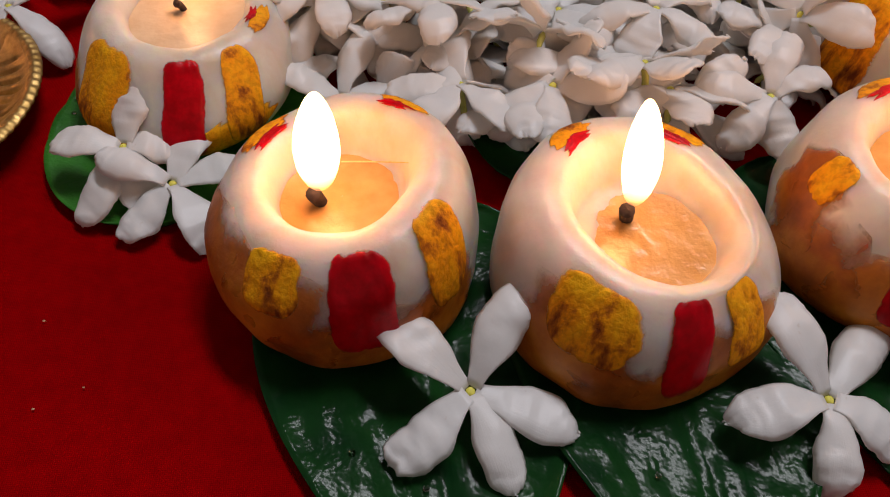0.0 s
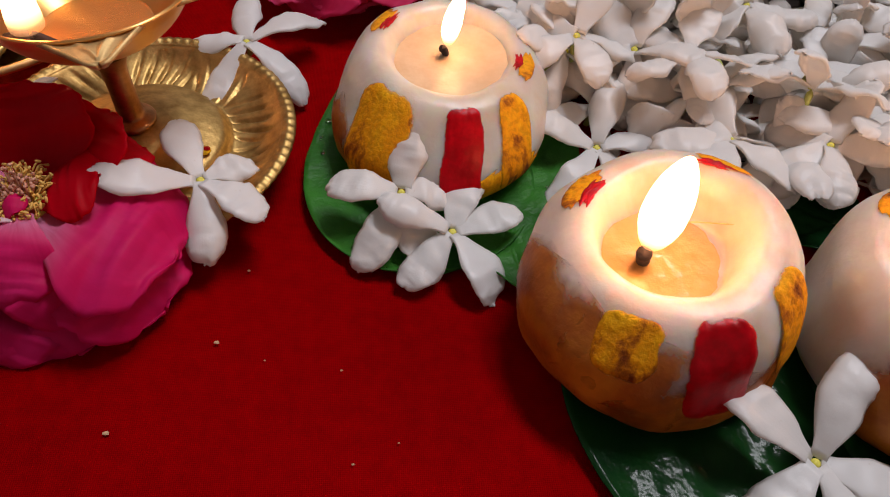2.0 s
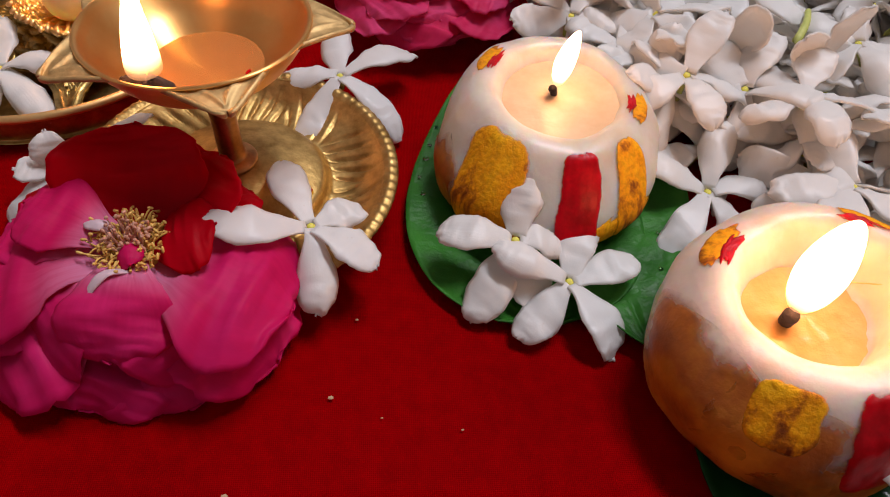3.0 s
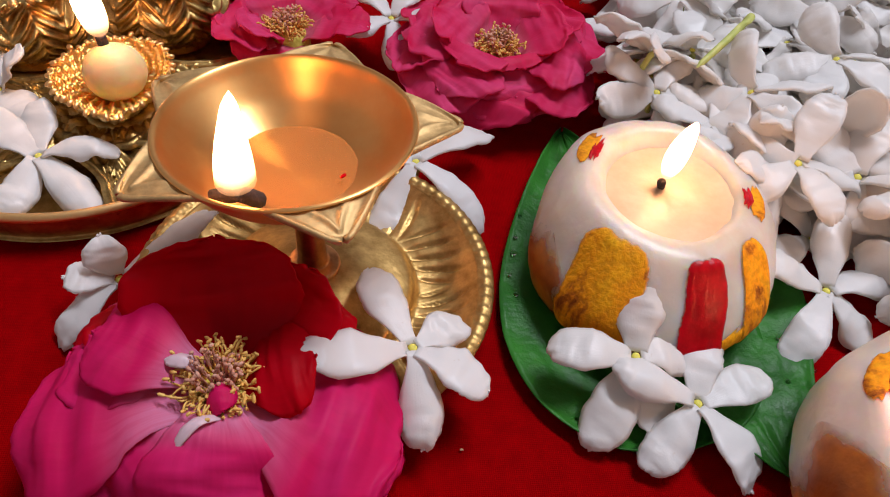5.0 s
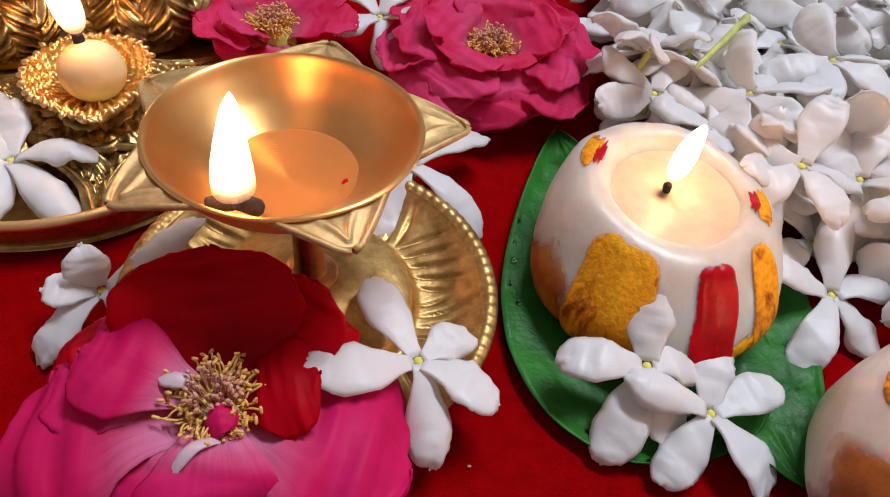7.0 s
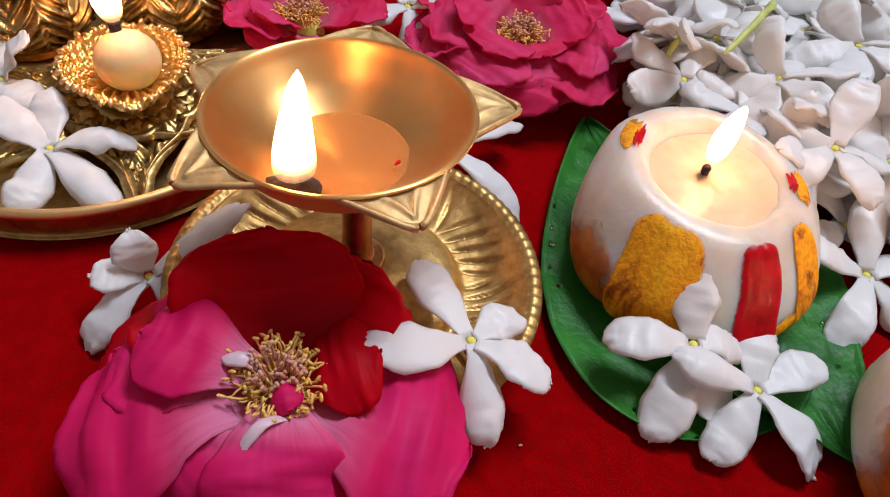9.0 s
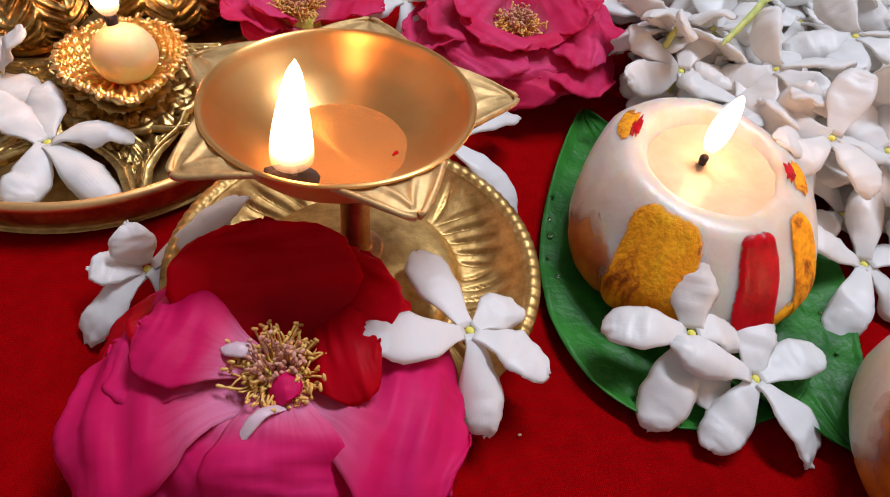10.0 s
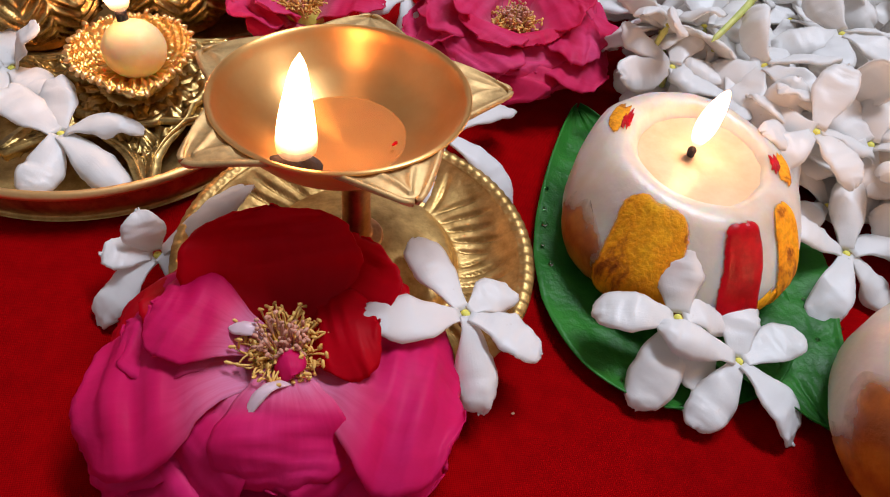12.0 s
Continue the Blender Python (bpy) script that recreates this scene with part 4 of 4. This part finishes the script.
# ---- roses ----
def rose(at, petals, heart_z, label, stamen_r=0.010, seed=0, ruffle=0.16):
    """petals: (tip x, tip y, tip z, width, arch, cup, curl, height of the foot, material)"""
    ob = thing("rose", (*at, 0.0), label, "rose", "pink roses")
    rr = random.Random(seed)
    for k, (x, y, z, w, arch, cup, curl, foot, skin) in enumerate(petals):
        d = Vector((x, y, 0)).normalized()
        bm = bmesh.new()
        petal(bm, d * 0.004 + Vector((0, 0, foot)), (x, y, z), w, arch, rr.uniform(-0.10, 0.10), rr.uniform(-0.08, 0.08), cup, curl, rr.uniform(0.54, 0.64), 0.36, 0.0005, 30, 26, 0.06, seed + k * 2.1, (0, 0, 1), ruffle, rr.uniform(0.0, 0.05), rr.uniform(2.2, 2.9))
        part("petal", bm, skin, ob)
    bm = bmesh.new()
    lathe(bm, [(0.0001, heart_z + 0.001), (0.004, heart_z + 0.0005), (0.007, heart_z - 0.002), (0.008, heart_z - 0.006)], 10, 24)
    core = part("receptacle", bm, THROAT, ob, "yellow-green flower heart")
    bm = bmesh.new()
    for k in range(150):
        a, q = rr.uniform(0, math.tau), rr.uniform(0.35, 1.0)
        d = Vector((math.cos(a), math.sin(a), 0))
        p0 = d * 0.0045 * q + Vector((0, 0, heart_z))
        p1 = d * stamen_r * 0.85 * q + Vector((0, 0, heart_z + rr.uniform(0.002, 0.004)))
        p2 = d * stamen_r * q + Vector((rr.gauss(0, 0.0012), rr.gauss(0, 0.0012), heart_z + rr.uniform(0.001, 0.0055)))
        rod(bm, [p0, p1, p2], (0.00026, 0.00026), 5, 6)
        g = Vector((rr.gauss(0, 1), rr.gauss(0, 1), rr.gauss(0, 0.6))).normalized() * rr.uniform(0.0006, 0.0011)
        rod(bm, [p2 - g, p2 + g], (0.00035, 0.00045), 5, 4)
    tagged(part("stamen_tuft", bm, STAMEN, core, "ring of golden stamens"), kind="stuff")
    bm = bmesh.new()
    for k in range(70):
        a, q = rr.uniform(0, math.tau), math.sqrt(rr.random()) * 0.0060
        p = Vector((q * math.cos(a), q * math.sin(a), heart_z + rr.uniform(0.003, 0.0075)))
        rod(bm, [(p.x * 0.6, p.y * 0.6, heart_z), p], (0.0003, 0.0003), 5, 3)
        g = Vector((rr.gauss(0, 1), rr.gauss(0, 1), rr.gauss(0, 0.6))).normalized() * rr.uniform(0.0005, 0.0010)
        rod(bm, [p - g, p + g], (0.0004, 0.0005), 5, 4)
    tagged(part("pistil_tuft", bm, ANTHER, core, "dusky pink pistils"), kind="stuff")
    return ob


# the large rose: each petal's tip, width, arch, cup, curl, foot's height and material
BLOOM = [
    (-0.0408, -0.0198, 0.006, 0.046, 0.20, -0.10, 0.06, 0.013, PINK), (-0.0133, -0.0330, 0.004, 0.046, 0.22, -0.12, 0.06, 0.013, PINK), (0.0131, -0.0330, 0.004, 0.042, 0.22, -0.12, 0.06, 0.013, PINK), (0.0352, -0.0215, 0.007, 0.042, 0.20, -0.12, 0.06, 0.015, PINK),
    (-0.0467, -0.0065, 0.009, 0.042, 0.18, -0.08, 0.05, 0.016, PINK), (-0.0403, 0.0225, 0.013, 0.040, 0.12, 0.0, 0.03, 0.018, BACKLIT_PINK), (0.0337, 0.0165, 0.017, 0.036, 0.10, 0.0, 0.04, 0.018, PINK),
    (0.0188, -0.0271, 0.0120, 0.036, 0.24, -0.14, 0.06, 0.0240, PINK), (-0.0278, -0.0200, 0.0130, 0.036, 0.24, -0.18, 0.08, 0.0235, PINK),
    (0.0397, -0.0120, 0.0190, 0.046, 0.14, -0.10, 0.04, 0.0245, PINK), (-0.0458, -0.0005, 0.0180, 0.042, 0.18, -0.14, 0.06, 0.0245, PINK), (-0.0018, -0.0285, 0.0200, 0.029, 0.26, -0.10, 0.03, 0.0280, PINK),
    (-0.0350, 0.0125, 0.0245, 0.030, 0.10, 0.0, 0.02, 0.0250, PINK), (-0.0270, 0.0105, 0.0345, 0.022, 0.10, -0.10, 0.06, 0.0285, PINK),
    (-0.0253, 0.0270, 0.0260, 0.034, 0.04, 0.08, 0.05, 0.0230, BACKLIT_PINK), (0.0262, 0.0240, 0.0240, 0.027, 0.06, 0.04, 0.06, 0.0230, BACKLIT_PINK), (0.0187, 0.0270, 0.0350, 0.034, 0.0, 0.12, 0.08, 0.0240, BACKLIT_PINK),
    (-0.0023, 0.0295, 0.0420, 0.040, 0.0, 0.14, 0.08, 0.0240, BACKLIT_PINK), (0.0197, 0.0035, 0.0345, 0.023, 0.12, -0.14, 0.10, 0.0260, BACKLIT_PINK)]
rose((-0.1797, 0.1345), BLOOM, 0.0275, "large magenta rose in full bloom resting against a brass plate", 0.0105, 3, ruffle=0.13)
ROSE_TWO = []
for count, turn, bz, tr, tz, w, arch, cup, curl in ((9, 10, 0.013, 0.041, 0.016, 0.036, 0.10, 0.08, 0.05), (6, 40, 0.016, 0.034, 0.022, 0.034, 0.12, 0.06, 0.07), (5, 5, 0.018, 0.024, 0.029, 0.028, 0.08, 0.10, 0.06)):
    for k in range(count):
        a = turn + 360 * k / count
        back = math.sin(radians(a))
        far = tr * (1 + 0.05 * math.cos(k * 2.3) - 0.28 * max(0, -back))
        ROSE_TWO.append((far * math.cos(radians(a)), far * back, tz + 0.004 * back + 0.002 * math.sin(k * 3.1), w, arch - 0.08 * back, cup + 0.1 * back, curl, bz, DEEP_PINK))
rose((-0.1000, 0.2700), ROSE_TWO, 0.0200, "deep pink rose with ruffled petals on the red cloth", 0.0085, 5)
WILTED = [(-160, 0.026, 0.022, 0.028), (-120, 0.024, 0.014, 0.028), (-80, 0.020, 0.006, 0.022), (160, 0.028, 0.020, 0.030), (110, 0.028, 0.022, 0.030), (40, 0.028, 0.022, 0.026), (-10, 0.030, 0.022, 0.020), (-140, 0.018, 0.026, 0.020)]
rose((-0.1750, 0.2900), [(r * math.cos(radians(a)), r * math.sin(radians(a)), z, w, 0.08, 0.1, 0.08, 0.012, DEEP_PINK) for a, r, z, w in WILTED],
     0.0150, "pink rose partly wilted beside the brass lamp", 0.0090, 8)

# a small curled petal and pale folds in the heart of the large rose
ob = [o for o in bpy.data.objects if o.name == "rose"][0]
for base, tip, width, skin in (((0.001, -0.001, 0.0290), (0.0020, -0.0090, 0.0325), 0.0068, PINK), ((0.0030, -0.0090, 0.0288), (-0.0085, -0.0160, 0.0280), 0.0036, PALE), ((-0.0035, 0.0015, 0.0300), (-0.0105, 0.0035, 0.0335), 0.0045, PALE)):
    bm = bmesh.new()
    petal(bm, base, tip, width, 0.30, 0.3, 0.0, -0.4, 0.1, 0.6, 0.5, 0.0005, 16, 10, 0.08, 4.4 + tip[0] * 90)
    part("petal", bm, skin, ob)

# one more white flower behind the lamp
blossom((-0.1370, 0.2930, 0.0180), [(0.0200, -0.0020, 0.0040), (0.0020, -0.0210, -0.0080), (-0.0190, -0.0060, 0.0020), (-0.0100, 0.0200, 0.0060), (0.0130, 0.0180, 0.0080)], "white flower behind the brass lamp", LOOSE, 0.0115, 16.2)

# ---- water drops on the leaves ----
for x, y, z, r in ((-0.1035, 0.1900, 0.0032, 0.0010), (-0.1020, 0.1965, 0.0032, 0.0007), (-0.0995, 0.2050, 0.0032, 0.0008), (-0.0900, 0.1290, 0.0024, 0.0011), (-0.0855, 0.1265, 0.0024, 0.0008), (-0.0815, 0.1255, 0.0024, 0.0010),
                   (-0.0300, 0.1500, 0.0040, 0.0009), (-0.0360, 0.1420, 0.0040, 0.0007), (-0.0150, 0.0500, 0.0024, 0.0009), (0.0020, 0.0400, 0.0024, 0.0008), (0.0400, 0.0420, 0.0040, 0.0010), (0.0560, 0.0380, 0.0040, 0.0008),
                   (-0.1058, 0.1820, 0.0030, 0.0006), (-0.1050, 0.1745, 0.0030, 0.0008), (-0.0975, 0.2110, 0.0030, 0.0006), (-0.0950, 0.1345, 0.0024, 0.0007), (-0.0780, 0.1268, 0.0024, 0.0006), (-0.0335, 0.1560, 0.0040, 0.0006), (-0.0275, 0.1450, 0.0040, 0.0008)):
    ob = thing("water_drop", (x, y, z), "clear water drop on a green leaf", "drop", "drops on the leaves")
    bm = bmesh.new()
    ball(bm, (0, 0, 0), r, 0.6, 12)
    part("bead", bm, DROP, ob)

# ---- crumbs on the cloth ----
for x, y, r in ((-0.0976, 0.0950, 0.0005), (-0.1312, 0.1050, 0.0009), (-0.0943, 0.0690, 0.0005), (-0.1550, 0.0800, 0.0010), (-0.1180, 0.0990, 0.0004), (-0.0830, 0.0740, 0.0004), (-0.1250, 0.1290, 0.0006)):
    ob = thing("crumb", (x, y, 0.0), "tiny dry petal crumb on the red cloth", "crumb", "crumbs on the cloth")
    bm = bmesh.new()
    bmesh.ops.create_icosphere(bm, subdivisions=1, radius=r * 0.6)
    for v in bm.verts:
        v.co = Vector((v.co.x * 1.6, v.co.y, v.co.z * 0.6 + r * 0.4)) * (1 + 0.3 * noise.noise(v.co * 2000))
    part("flake", bm, CRUMB, ob, smooth=False)
